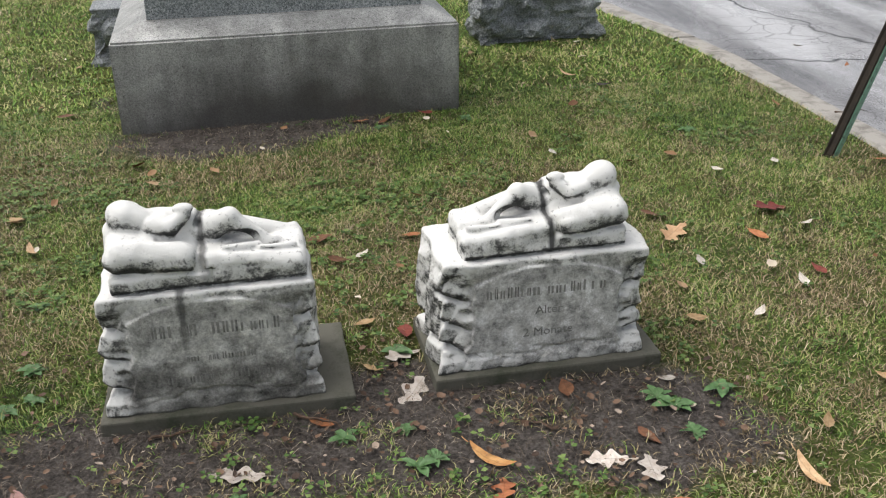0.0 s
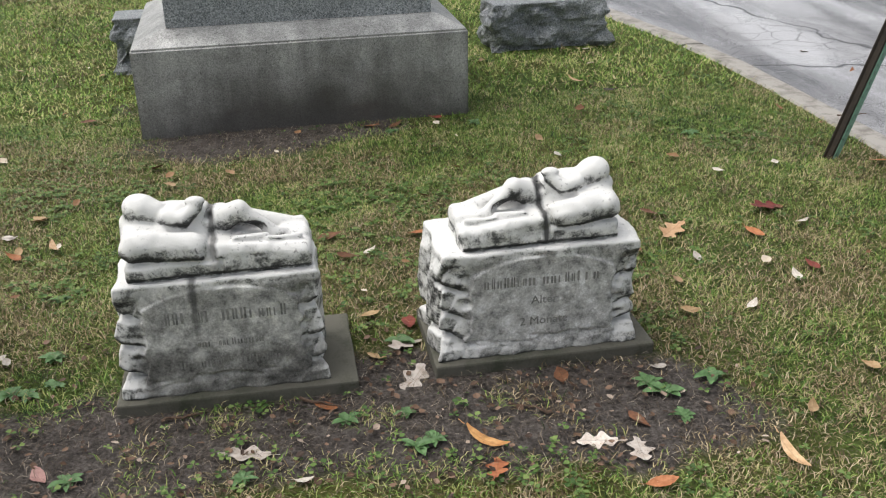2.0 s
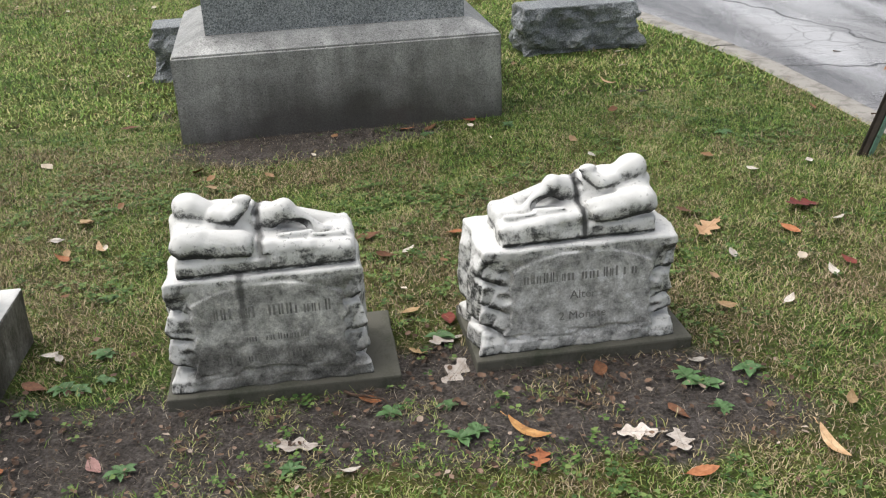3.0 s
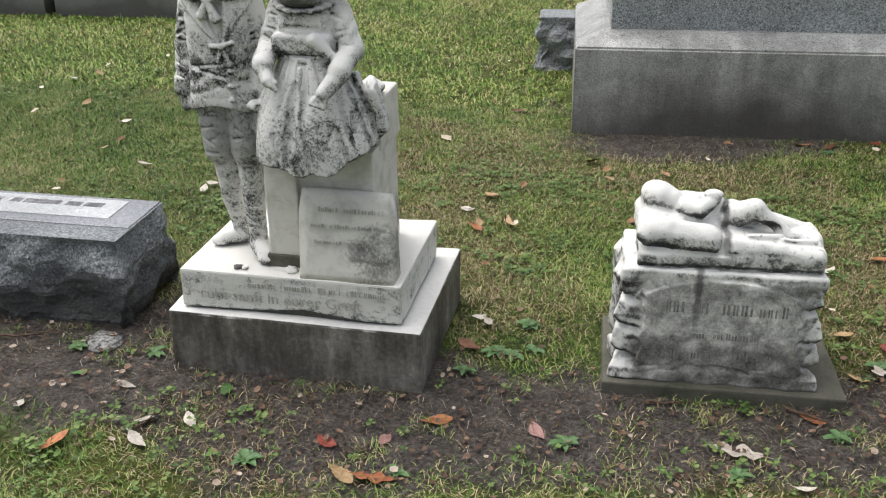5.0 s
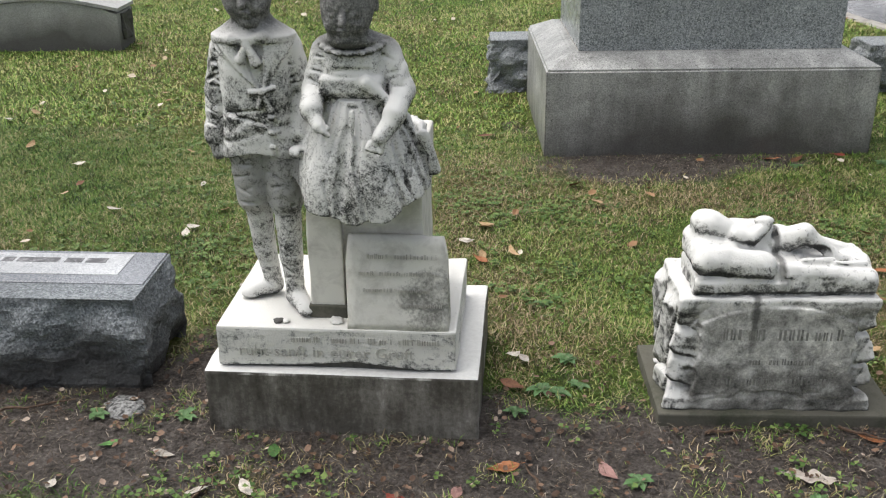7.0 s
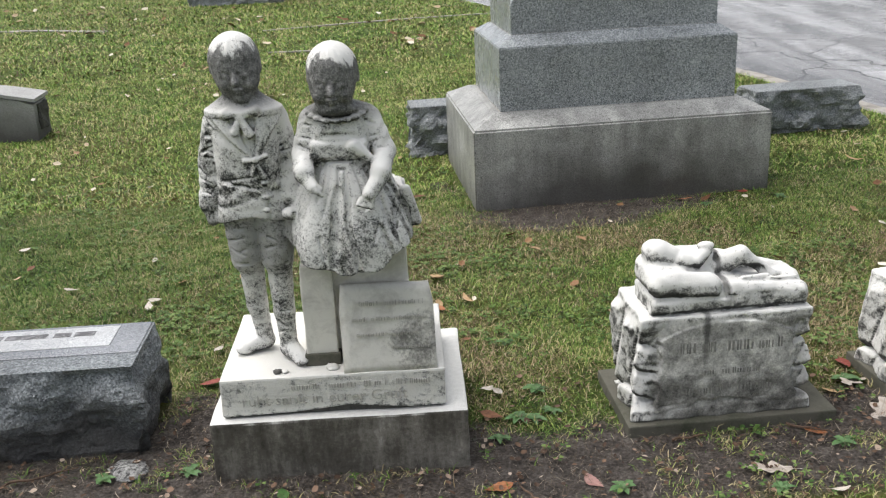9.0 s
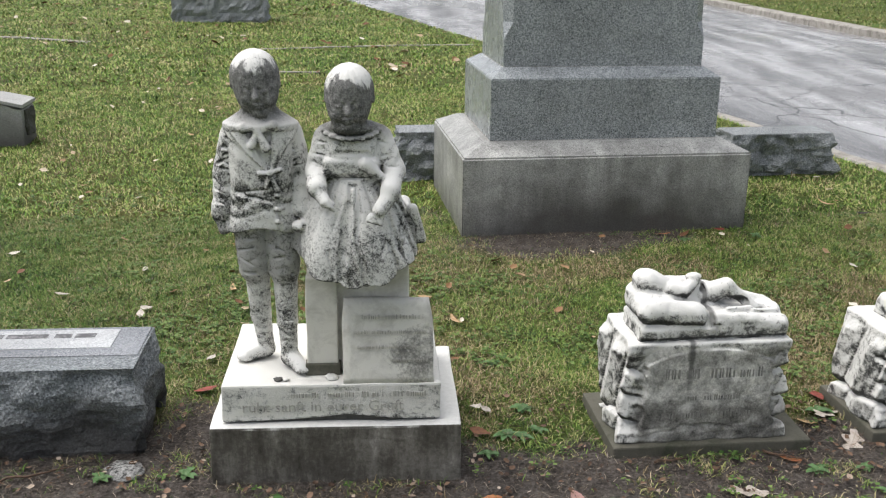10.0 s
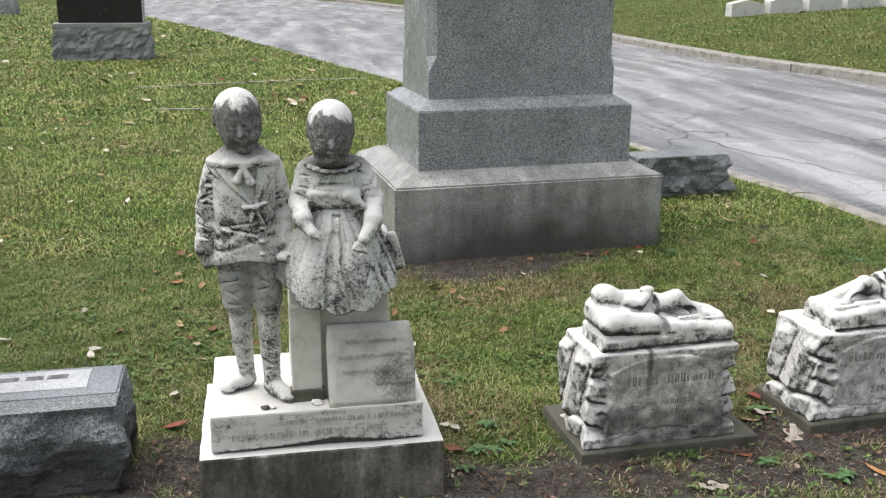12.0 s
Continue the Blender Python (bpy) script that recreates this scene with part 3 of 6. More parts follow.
def bare_at(x, y):
    """How much naked soil shows, 0 to 1, round the stones and along the worn row in front of them."""
    n = fbm(x * 2.6, y * 2.6, 3)
    row = 1.15 * np.exp(-((y + 0.06 + 0.06 * np.sin(3 * x)) / (0.27 + 0.08 * (x < 0.4))) ** 2) * np.where((x > -1.9) & (x < 2.15), 1, np.exp(-((x - 2.15) / 0.22) ** 2) * (x > 2))
    gap = 0.55 * np.exp(-(((x - 1.48) / 0.12) ** 2 + ((y - 0.25) / 0.22) ** 2)) + 0.55 * np.exp(-(((x - 0.5) / 0.3) ** 2 + ((y - 0.15) / 0.3) ** 2)) + 0.6 * np.exp(-(((x + 0.44) / 0.12) ** 2 + ((y - 0.3) / 0.35) ** 2))
    foot = 1.15 * np.exp(-(((x - 1.15) / 0.62) ** 4 + ((y - 2.2 - 0.082 * (x - 1.15)) / 0.24) ** 2)) + 0.5 * np.exp(-(((x - 0.38) / 0.13) ** 2 + ((y - 2.7) / 0.5) ** 2))
    side = 0.35 * np.exp(-((edge(NEAR, y) - x) / 0.08) ** 2) * (y > 4.5)
    return np.clip(0.98 * row + gap + foot + side + (n - 0.55) * 1.5 * np.clip(0.5 + row + gap + foot, 0.5, 1), 0, 1)


def height_at(x, y):
    near, far = edge(NEAR, y), edge(FAR, y)
    z = 0.012 * (fbm(x * 1.7, y * 1.7, 9) - 0.5) * np.clip((3 - np.abs(x - 0.8)), 0, 1)
    z = z - 0.075 * np.clip((x - near - 0.02) / 0.06, 0, 1) * np.clip((far + 0.1 - x) / 0.06, 0, 1)
    s = np.clip(x - far - 0.2, 0, None)
    return z + np.where(s > 0, 0.02 + 0.075 * np.minimum(s, 8) + 0.02 * np.maximum(s - 8, 0), 0)


def sheet(name, xs, ys, fz, material):
    X, Y = np.meshgrid(xs, ys, indexing="ij")
    Z = fz(X, Y)
    nx, ny = X.shape
    me = bpy.data.meshes.new(name)
    i = np.arange(nx * ny).reshape(nx, ny)
    q = np.stack([i[:-1, :-1], i[1:, :-1], i[1:, 1:], i[:-1, 1:]], -1).reshape(-1, 4)
    me.from_pydata(np.stack([X, Y, Z], -1).reshape(-1, 3).tolist(), [], q.tolist())
    me.polygons.foreach_set("use_smooth", np.ones(len(q), bool))
    me.materials.append(material)
    return me, X.ravel(), Y.ravel()


def steps(*runs):
    out = [np.arange(a, b, d) for a, b, d in runs]
    return np.concatenate(out + [[runs[-1][1]]])


xs = steps((-300, -60, 40), (-60, -12, 4), (-12, -3, 0.6), (-3, 4.2, 0.035), (4.2, 12, 0.25), (12, 60, 4), (60, 300, 40))
ys = steps((-300, -60, 40), (-60, -8, 4), (-8, -1.2, 0.4), (-1.2, 3.6, 0.035), (3.6, 12, 0.15), (12, 40, 0.8), (40, 80, 5), (80, 420, 40))
me, gx, gy = sheet("ground", xs, ys, height_at, GROUND)
me.attributes.new("bare", "FLOAT", "POINT").data.foreach_set("value", bare_at(gx, gy).astype(np.float32))
tagged(new("ground", me), "damp autumn lawn with bare brown soil patches", "ground", kind="structure")


def strip(name, y0, y1, dy, left, right, z, material, crown=0.0, cols=2):
    ys_ = np.arange(y0, y1 + dy / 2, dy)
    vs, fs = [], []
    for y in ys_:
        a, b = left(y), right(y)
        for c in range(cols + 1):
            u = c / cols
            vs.append((a + (b - a) * u, y, z + crown * (1 - (2 * u - 1) ** 2)))
    w = cols + 1
    for r in range(len(ys_) - 1):
        for c in range(cols):
            fs.append((r * w + c, r * w + c + 1, (r + 1) * w + c + 1, (r + 1) * w + c))
    me = bpy.data.meshes.new(name)
    me.from_pydata(vs, [], fs)
    me.materials.append(material)
    return new(name, me)


tagged(strip("road", -8, 60, 0.5, lambda y: edge(NEAR, y) + 0.05, lambda y: edge(FAR, y) + 0.05, -0.03, ASPHALT, 0.05, 12),
       "cracked wet grey asphalt road between lawns", "road", kind="structure")


def kerb_piece(table, y0, y1, off0, off1, top, seed):
    bm = bmesh.new()
    rings = []
    n = max(3, int((y1 - y0) / 0.12))
    for i in range(n + 1):
        y = y0 + (y1 - y0) * i / n
        x = float(edge(table, y))
        j = 0.012 * noise.noise((y * 2.3, seed, 0))
        rings.append([(x + off0 + j, y, -0.12), (x + off1 + j, y, -0.12), (x + off1 + j, y, top - 0.018), (x + off1 - 0.015 + j, y, top - 0.003 + j * 0.4), (x + off0 + 0.02 + j, y, top + j * 0.4), (x + off0 + j, y, top - 0.015)])
    bm.free()
    return loft(rings)


kerb = tagged(new("kerb"), "low worn concrete kerb along the lawn edge", "kerb", kind="structure")
for y0, y1 in ((-6, -3.6), (-3.6, -1.2), (-1.2, 1.1), (1.1, 3.38), (3.39, 5.6), (5.61, 7.9)):
    part("kerb_stone", kerb_piece(NEAR, y0 + 0.004, y1 - 0.004, -0.02, 0.125, 0.012, y0), KERB, kerb)
far_kerb = tagged(new("kerb_far"), "pale concrete kerb on the road's other side", "kerb", kind="structure")
for y0 in np.arange(2, 38, 3.0):
    part("kerb_stone", kerb_piece(FAR, float(y0) + 0.01, float(y0) + 2.98, -0.02, 0.30, 0.085 + 0.008 * math.sin(y0 * 1.7), y0 + 50), KERB, far_kerb)


def plot_border(pts, w, z):
    rings = []
    for x, y in pts:
        rings.append([(x, y - w, -0.05), (x, y + w, -0.05), (x, y + w, z), (x, y - w, z)])
    return loft(rings)


for pts, w in (([(-1.2, 8.04), (-0.9, 8.02), (-0.5, 8.0)], 0.022), ([(-6.5, 11.5), (-4.6, 11.2), (-3.6, 10.7)], 0.07), ([(-1.5, 9.95), (-0.6, 10.25), (0.4, 10.5), (1.35, 10.6)], 0.035)):
    tagged(part("plot_border", plot_border(pts, w, 0.012), KERB), "thin concrete plot border sunk in the grass", "border", "plot borders")


# ---- the large granite monument ----
def monument():
    t = thing("monument", pose(0.526, 2.25, 0, 0, 0, 4.7), "tall stepped grey granite family monument on the lawn", "monument")
    W, D, H = 1.478, 1.04, 0.392
    bm = loft([rect(0, 0, W, D, -0.1), rect(0, 0, W, D, H), rect(0.12, 0.118, W - 0.118, D - 0.118, 0.45)])
    bmesh.ops.bevel(bm, geom=[e for e in bm.edges if e.calc_length() > 0.3], offset=0.008, segments=2, affect="EDGES")
    part("plinth", bm, MON_BASE, t, "rough grey granite plinth stained dark at its foot")
    x0, x1, y0, y1 = 0.155, 1.335, 0.135, 0.905
    bm = loft([rect(x0, y0, x1, y1, 0.44), rect(x0, y0, x1, y1, 0.755), rect(x0 + 0.07, y0 + 0.09, x1 - 0.065, y1 - 0.09, 0.802)])
    bmesh.ops.bevel(bm, geom=[e for e in bm.edges if e.calc_length() > 0.2], offset=0.004, segments=2, affect="EDGES")
    part("middle_step", bm, MON_DIE, t, "honed blue-grey granite step")
    x0, x1, y0, y1 = 0.232, 1.266, 0.235, 0.805

    def octo(c, z):
        c = max(c, 0.002)
        return [(x0 + c, y0, z), (x1 - c, y0, z), (x1, y0 + c, z), (x1, y1 - c, z), (x1 - c, y1, z), (x0 + c, y1, z), (x0, y1 - c, z), (x0, y0 + c, z)]
    part("die", loft([octo(0.002, 0.795), octo(0.002, 0.94), octo(0.045, 1.02), octo(0.045, 2.3)]), MON_DIE, t, "honed grey granite die with chamfered corners")
    part("cap", loft([rect(x0 - 0.08, y0 - 0.08, x1 + 0.08, y1 + 0.08, 2.3), rect(x0 - 0.08, y0 - 0.08, x1 + 0.08, y1 + 0.08, 2.42), rect(x0 + 0.2, y0 + 0.2, x1 - 0.2, y1 - 0.2, 2.6)]), MON_DIE, t)
    for z in (0.447, 0.799):
        bm = box(0.229 if z > 0.6 else 0.152, 0.232 if z > 0.6 else 0.132, z - 0.006, 1.269 if z > 0.6 else 1.338, 0.808 if z > 0.6 else 0.908, z + 0.004)
        part("mortar_joint", bm, KERB, t)
    return t


monument()


# ---- rock-faced granite markers ----
def rock_block(w, d, h, top_in, seed, relief=0.03, cell=0.018, under=0.5):
    """A marker with a flat sawn top and roughly split sides that are cut under at the foot."""
    nx, ny, nh = max(4, int(w / cell)), max(4, int(d / cell)), max(5, int((h + 0.06) / cell))
    ring = [(i / nx, 0.0) for i in range(nx)] + [(1.0, i / ny) for i in range(ny)] + [(1 - i / nx, 1.0) for i in range(nx)] + [(0.0, 1 - i / ny) for i in range(ny)]
    rings = []
    for k in range(nh + 1):
        v = k / nh
        z = -0.06 + (h + 0.06) * v
        f = top_in * v ** 1.6
        rr = []
        for u, s in ring:
            x, y = f + (w - 2 * f) * u, f + (d - 2 * f) * s
            nxn = (-1 if u == 0 else 1 if u == 1 else 0)
            nyn = (-1 if s == 0 else 1 if s == 1 else 0)
            p = Vector((x * 5 + seed, y * 5, z * 8))
            facet = noise.voronoi(p * 1.05)[0]
            a = relief * (0.9 * noise.fractal(p, 0.9, 2.1, 5) + 0.9 * (facet[1] - facet[0] - 0.35) - under * max(0.0, 0.55 - v - 0.25 * noise.noise(Vector((x * 4 + seed, y * 4, 3)))))
            a *= min(1.0, (1 - v) * nh / 2.0)
            rr.append((x + nxn * a, y + nyn * a, z))
        rings.append(rr)
    return loft(rings)


def marker(m, w, d, h, top_in, seed, label, mat_=ROCK, **kw):
    t = thing("grave_marker", m, label, "grave marker")
    part("block", rock_block(w, d, h, top_in, seed, **kw), mat_, t)
    return t


def front_marker():
    t = marker(pose(-1.36, 0.13, 0, 0, 0, 1.0), 0.82, 0.36, 0.272, 0.030, 3.3, "rock-faced grey granite marker with a polished top", ROCK_FOOT, cell=0.012, relief=0.040, under=2.0)
    part("top_margin", box(0.036, 0.120, 0.268, 0.784, 0.330, 0.276, 0.004), POLISH, t)
    panel = part("name_panel", box(0.10, 0.17, 0.272, 0.695, 0.308, 0.2785, 0.002), PANEL_POLISH, t, "polished top panel with darkened lettering")
    x = 0.13
    for w, g in ((0.055, 0.012), (0.10, 0.03), (0.035, 0.01), (0.12, 0.02), (0.05, 0.01), (0.06, 0.012)):
        part("letter_bar", box(x, 0.245, 0.277, x + w, 0.275, 0.2795, 0.0008), SMUDGE, panel)
        x += w + g
    return t


front_marker()
t = marker(pose(2.27, 3.42, 0, 0, 0, 5), 0.72, 0.30, 0.262, 0.03, 8.1, "rough grey granite marker beside the big monument", cell=0.018, relief=0.065, under=0.9)
part("top_margin", box(0.035, 0.035, 0.258, 0.685, 0.265, 0.266, 0.004), ROCK, t)
t = marker(pose(0.21, 3.36, 0, 0, 0, 5), 0.62, 0.30, 0.29, 0.03, 21.4, "rough dark granite marker behind the big monument", cell=0.02, relief=0.06)
part("top_margin", box(0.035, 0.035, 0.286, 0.585, 0.265, 0.294, 0.004), ROCK, t)


def curved_marker(m, label):
    """A low slab with a gently bowed top and scrolled ends."""
    t = thing("grave_marker", m, label, "grave marker")
    n = 24
    front = [(0.0, -0.05), (1.05, -0.05)]
    top = [(1.05 * (1 - i / n), 0.26 + 0.075 * math.sin(math.pi * i / n) - (0.0 if 1 < i < n - 1 else 0.012)) for i in range(n + 1)]
    ring = front + top
    bm = loft([[(x, 0.0, z) for x, z in ring], [(x, 0.30, z) for x, z in ring]])
    bmesh.ops.recalc_face_normals(bm, faces=bm.faces[:])
    part("slab", bm, PALE, t)
    top_band = [(1.065 - 1.08 * i / n, 0.265 + 0.075 * math.sin(math.pi * i / n)) for i in range(n + 1)]
    ring = top_band + [(x, z + 0.022) for x, z in top_band[::-1]]
    bm = loft([[(x, -0.012, z) for x, z in ring], [(x, 0.312, z) for x, z in ring]])
    bmesh.ops.recalc_face_normals(bm, faces=bm.faces[:])
    part("top_moulding", bm, PALE, t)
    bm = box(1.048, 0.07, 0.07, 1.066, 0.24, 0.24, 0.006)
    part("end_ornament", roughen(bm, 0.02, 22, 2), INK, t, "blackened carved end ornament")
    return t


curved_marker(pose(-3.35, 4.33, 0, 0, 0, 3), "low pale granite marker with a bowed top")
curved_marker(pose(-4.48, 4.27, 0, 0, 0, 3), "low pale granite marker with a bowed top")


def dark_monument(m, w, label, upper):
    t = thing("headstone", m, label, "headstone")
    part("base", rock_block(w, 0.7, 0.5, 0.03, 5.5, relief=0.05, cell=0.05), ROCK, t, "rock-faced grey granite base")
    part("base_top", box(0.03, 0.03, 0.495, w - 0.03, 0.67, 0.56, 0.01), PALE, t)
    part("tablet", roughen(box(0.1, 0.14, 0.55, w - 0.1, 0.56, 0.55 + upper, 0.03, 3), 0.004, 6), BLACK, t, "polished black granite tablet")
    return t


dark_monument(pose(-3.12, 13.6, 0, 0, 0, -1), 1.45, "black granite headstone on a grey rock-faced base", 0.9)
t = marker(pose(-9.6, 27.5, 0, 0, 0, -2), 1.3, 0.6, 0.45, 0.04, 2.2, "low dark granite marker far across the lawn", cell=0.06)
t = marker(pose(-7.7, 27.8, 0, 0, 0, -2), 1.1, 0.5, 0.4, 0.04, 6.2, "low dark granite marker far across the lawn", cell=0.06)


def white_headstone():
    n = 10
    ring = [(0, -0.15), (0.8, -0.15)] + [(0.8 * (1 - i / n), 0.27 + 0.08 * math.sin(math.pi * i / n)) for i in range(n + 1)]
    bm = loft([[(x, 0.0, z) for x, z in ring], [(x, 0.4, z) for x, z in ring]])
    bmesh.ops.recalc_face_normals(bm, faces=bm.faces[:])
    t = thing("headstone", Matrix(), "low pale stone marker in a row across the road", "headstone", "row of low pale headstones")
    part("slab", bm, WHITE_STONE, t)
    return t


first = white_headstone()
for i in range(7):
    x, y = 11.05 + 0.92 * i, 19.6 - 0.12 * i
    m = pose(x, y, float(height_at(np.array(x + 0.4), np.array(y + 0.2))), 0, 0, -6)
    if i:
        copy_thing(first, m)
    else:
        first.matrix_world = m


# ---- green steel post by the kerb ----
def sign_post():
    m = pose(3.342, 1.53, 0, 0, 17, 0) @ pose(0, 0, 0, 0, 0, 24)
    t = thing("sign_post", m, "leaning brown steel post with flaking green paint", "post")
    sc_ = 0.74
    prof = [(-0.035, 0.0), (-0.022, -0.006), (-0.014, -0.03), (0.014, -0.03), (0.022, -0.006), (0.035, 0.0), (0.035, 0.005), (0.018, 0.0), (0.010, -0.024), (-0.010, -0.024), (-0.018, 0.0), (-0.035, 0.005)]
    prof = [(x * sc_, y * sc_) for x, y in prof]
    bm = loft([[(x, y, -0.25) for x, y in prof], [(x, y, 1.9) for x, y in prof]])
    bmesh.ops.recalc_face_normals(bm, faces=bm.faces[:])
    part("channel", bm, RUST, t)
    part("painted_flange", box(0.002, -0.027, -0.1, 0.031, -0.002, 1.9, 0.003), GREEN, t, "flaking pale green paint")
    for i in range(6):
        bm = bmesh.new()
        bmesh.ops.create_cone(bm, cap_ends=True, segments=10, radius1=0.006, radius2=0.005, depth=0.006, matrix=pose(0, -0.025, 0.55 + i * 0.2, 90))
        part("bolt", bm, RUST, t)
    return t


RUST = weathered("rusty_brown_paint", (0.045, 0.035, 0.026), (0.02, 0.018, 0.015), 30.0, 0.5, 0.6)
GREEN = weathered("flaking_green_paint", (0.20, 0.36, 0.27), (0.05, 0.065, 0.05), 38.0, 0.40, 0.55)
sign_post()


# ---- the two sleeping-figure gravestones ----
def rustic_block(name, w, d, h, seed, mirror):
    """A block hewn as stacked rock: bulging courses at the ends, a smooth shelf above, and a scroll-edged field on the front."""
    F = Field((-0.05, -0.05, -0.01), (w + 0.05, d + 0.05, h + 0.05), 0.0035)
    px0, px1 = (0.076, w - 0.058) if not mirror else (0.096, w - 0.085)
    lev_l = (-0.02, 0.088, 0.172, 0.250, h + 0.04) if not mirror else (-0.02, 0.105, 0.170, 0.245, h + 0.04)
    lev_r = (-0.02, 0.062, 0.135, 0.225, h + 0.04) if not mirror else (-0.02, 0.075, 0.130, 0.205, h + 0.04)

    def rock(X, Y, Z):
        xm = (X - w / 2) / (w / 2)
        zl = Z + 0.012 * np.sin(13 * Y + 4 * X + seed) + 0.005 * np.sin(37 * Y + 29 * X + 2 * seed) + np.where(xm < 0, 0.42, 0.12) * np.clip(w / 2 - np.abs(X - w / 2), 0, 0.11) + 0.25 * Y
        push = np.zeros_like(Z)
        lay = np.zeros_like(Z)
        crack = np.zeros_like(Z)
        bed = np.zeros_like(Z)
        for side, lev in ((xm < 0, lev_l), (xm >= 0, lev_r)):
            for i in range(4):
                u = (zl - lev[i]) / (lev[i + 1] - lev[i])
                m_ = side & (zl >= lev[i]) & (zl < lev[i + 1])
                # each course leans back a little towards its top
                push = np.where(m_, (0.012, 0.008, 0.010, 0.006)[i] - 0.008 * np.clip(u, 0, 1), push)
                lay = np.where(m_, i + 4 * (xm >= 0), lay)
                if i == 1:
                    bed = np.maximum(bed, side * np.exp(-((zl - lev[i]) / 0.010) ** 2))
                if i:
                    crack = np.maximum(crack, side * (0, 1.0, 0.55, 0.75)[i] * np.exp(-((zl - lev[i]) / 0.009) ** 2))
        fy = Y * 7.0 + 0.3 * (lay % 4 == 0) + 2.4 * Z + seed
        facet = np.abs(fy % 1.0 - 0.42)
        fx = X * 10 + 0.6 * (lay % 2) - 5 * Z + seed
        facet_x = np.abs(fx % 1.0 - 0.4)
        shelf = np.clip((Z - h + 0.055) / 0.03, 0, 1)
        back = np.clip((Y - 0.03) / 0.03, 0, 1)
        ins = 0.014 - push * (1 - back) - back * (0.010 - 0.02 * Z) + 0.018 * (crack * (1 - back) + bed * back) + 0.044 * (facet - 0.2) * (1 - shelf)
        ins = ins * (1 - 0.8 * shelf) + shelf * (0.004 + 0.008 * np.sin(21 * Y + seed) ** 2 + 0.010 * (xm < 0))
        end = np.clip((np.abs(xm) - 0.55) / 0.3, 0, 1)
        foot = np.clip((0.050 - Z) / 0.014, 0, 1)
        fr = (0.013 + end * (0.004 - 0.6 * push + 0.022 * crack + 0.030 * facet_x)) * (1 - shelf) * (1 - foot) + foot * (0.005 + 0.012 * facet_x) + shelf * (0.007 + 0.008 * np.sin(16 * X + seed) ** 2)
        q = [np.abs(X - w / 2) - (w / 2 - ins - 0.009), np.maximum(fr + 0.009 - Y, Y - (d - 0.020 - 0.7 * ins)), np.abs(Z - h / 2) - (h / 2 - 0.009)]
        dd = np.sqrt(sum(np.maximum(v, 0) ** 2 for v in q)) + np.minimum(np.maximum(np.maximum(q[0], q[1]), q[2]), 0) - 0.009
        lump = 0.0020 * wob3(X, Y, Z, 46, seed) + 0.0014 * wob3(Z, X, Y, 120, seed)
        return 0.75 * (dd - lump)
    F.add((-0.05, -0.05, -0.01), (w + 0.05, d + 0.05, h + 0.05), rock, 0.004)

    # the lettering field: arched above, torn along the foot, standing proud of the rock
    def field(X, Y, Z):
        t = np.clip((X - (px0 + px1) / 2) / ((px1 - px0) / 2), -1.2, 1.2)
        tear = 0.004 * np.sin(61 * Z + seed) + 0.003 * np.sin(140 * Z + 2 * seed)
        zt = h - 0.022 - 0.046 * np.abs(t) ** 2.4
        zb = 0.048 + 0.010 * np.sign(np.sin(19 * X + seed)) * np.clip(np.abs(np.sin(19 * X + seed)) * 4, 0, 1) + 0.004 * np.sin(55 * X)
        flare = 0.014 * np.exp(-((Z - 0.055) / 0.02) ** 2)
        d2 = np.maximum(np.maximum(px0 + tear - flare - X, X - px1 - tear - flare), np.maximum(zb - Z, Z - zt))
        return np.maximum(0.8 * d2, np.maximum(0.008 + 0.0007 * wob3(X, Y, Z, 75, seed) - Y, Y - 0.08))
    F.add((px0 - 0.04, -0.01, 0.02), (px1 + 0.04, 0.09, h - 0.01), field, 0.003)
    # the crack below the torn foot of the field, and deep chisel scoops beside it
    for i in range(7):
        x = px0 + (px1 - px0) * (i + 0.1) / 7
        zc = 0.046 + 0.010 * math.sin(2.3 * i + seed)
        F.cap((x, 0.004, zc), (x + 0.045, 0.004, zc + 0.006 * math.sin(3.1 * i)), 0.0075, 0.005, k=0.002, cut=True)
    scoops = ((px0 - 0.012, 0.166, -1, 1.0), (px0 - 0.016, 0.108, -1, 0.9), (px0 - 0.010, 0.232, -1, 0.9), (px1 + 0.012, 0.168, 1, 1.0), (px1 + 0.016, 0.112, 1, 1.1)) if not mirror else ((px0 - 0.014, 0.165, -1, 1.0), (px0 - 0.030, 0.118, -1, 1.1), (px0 - 0.008, 0.235, -1, 0.9), (px1 + 0.012, 0.185, 1, 0.9), (px1 + 0.014, 0.135, 1, 1.0), (px1 + 0.012, 0.090, 1, 0.9))
    for x, z, sgn, k_ in scoops:
        F.cap((x, 0.010, z), (x + sgn * 0.048, 0.004, z + 0.016), 0.017 * k_, 0.007, k=0.004, cut=True)
    return F.mesh(name)


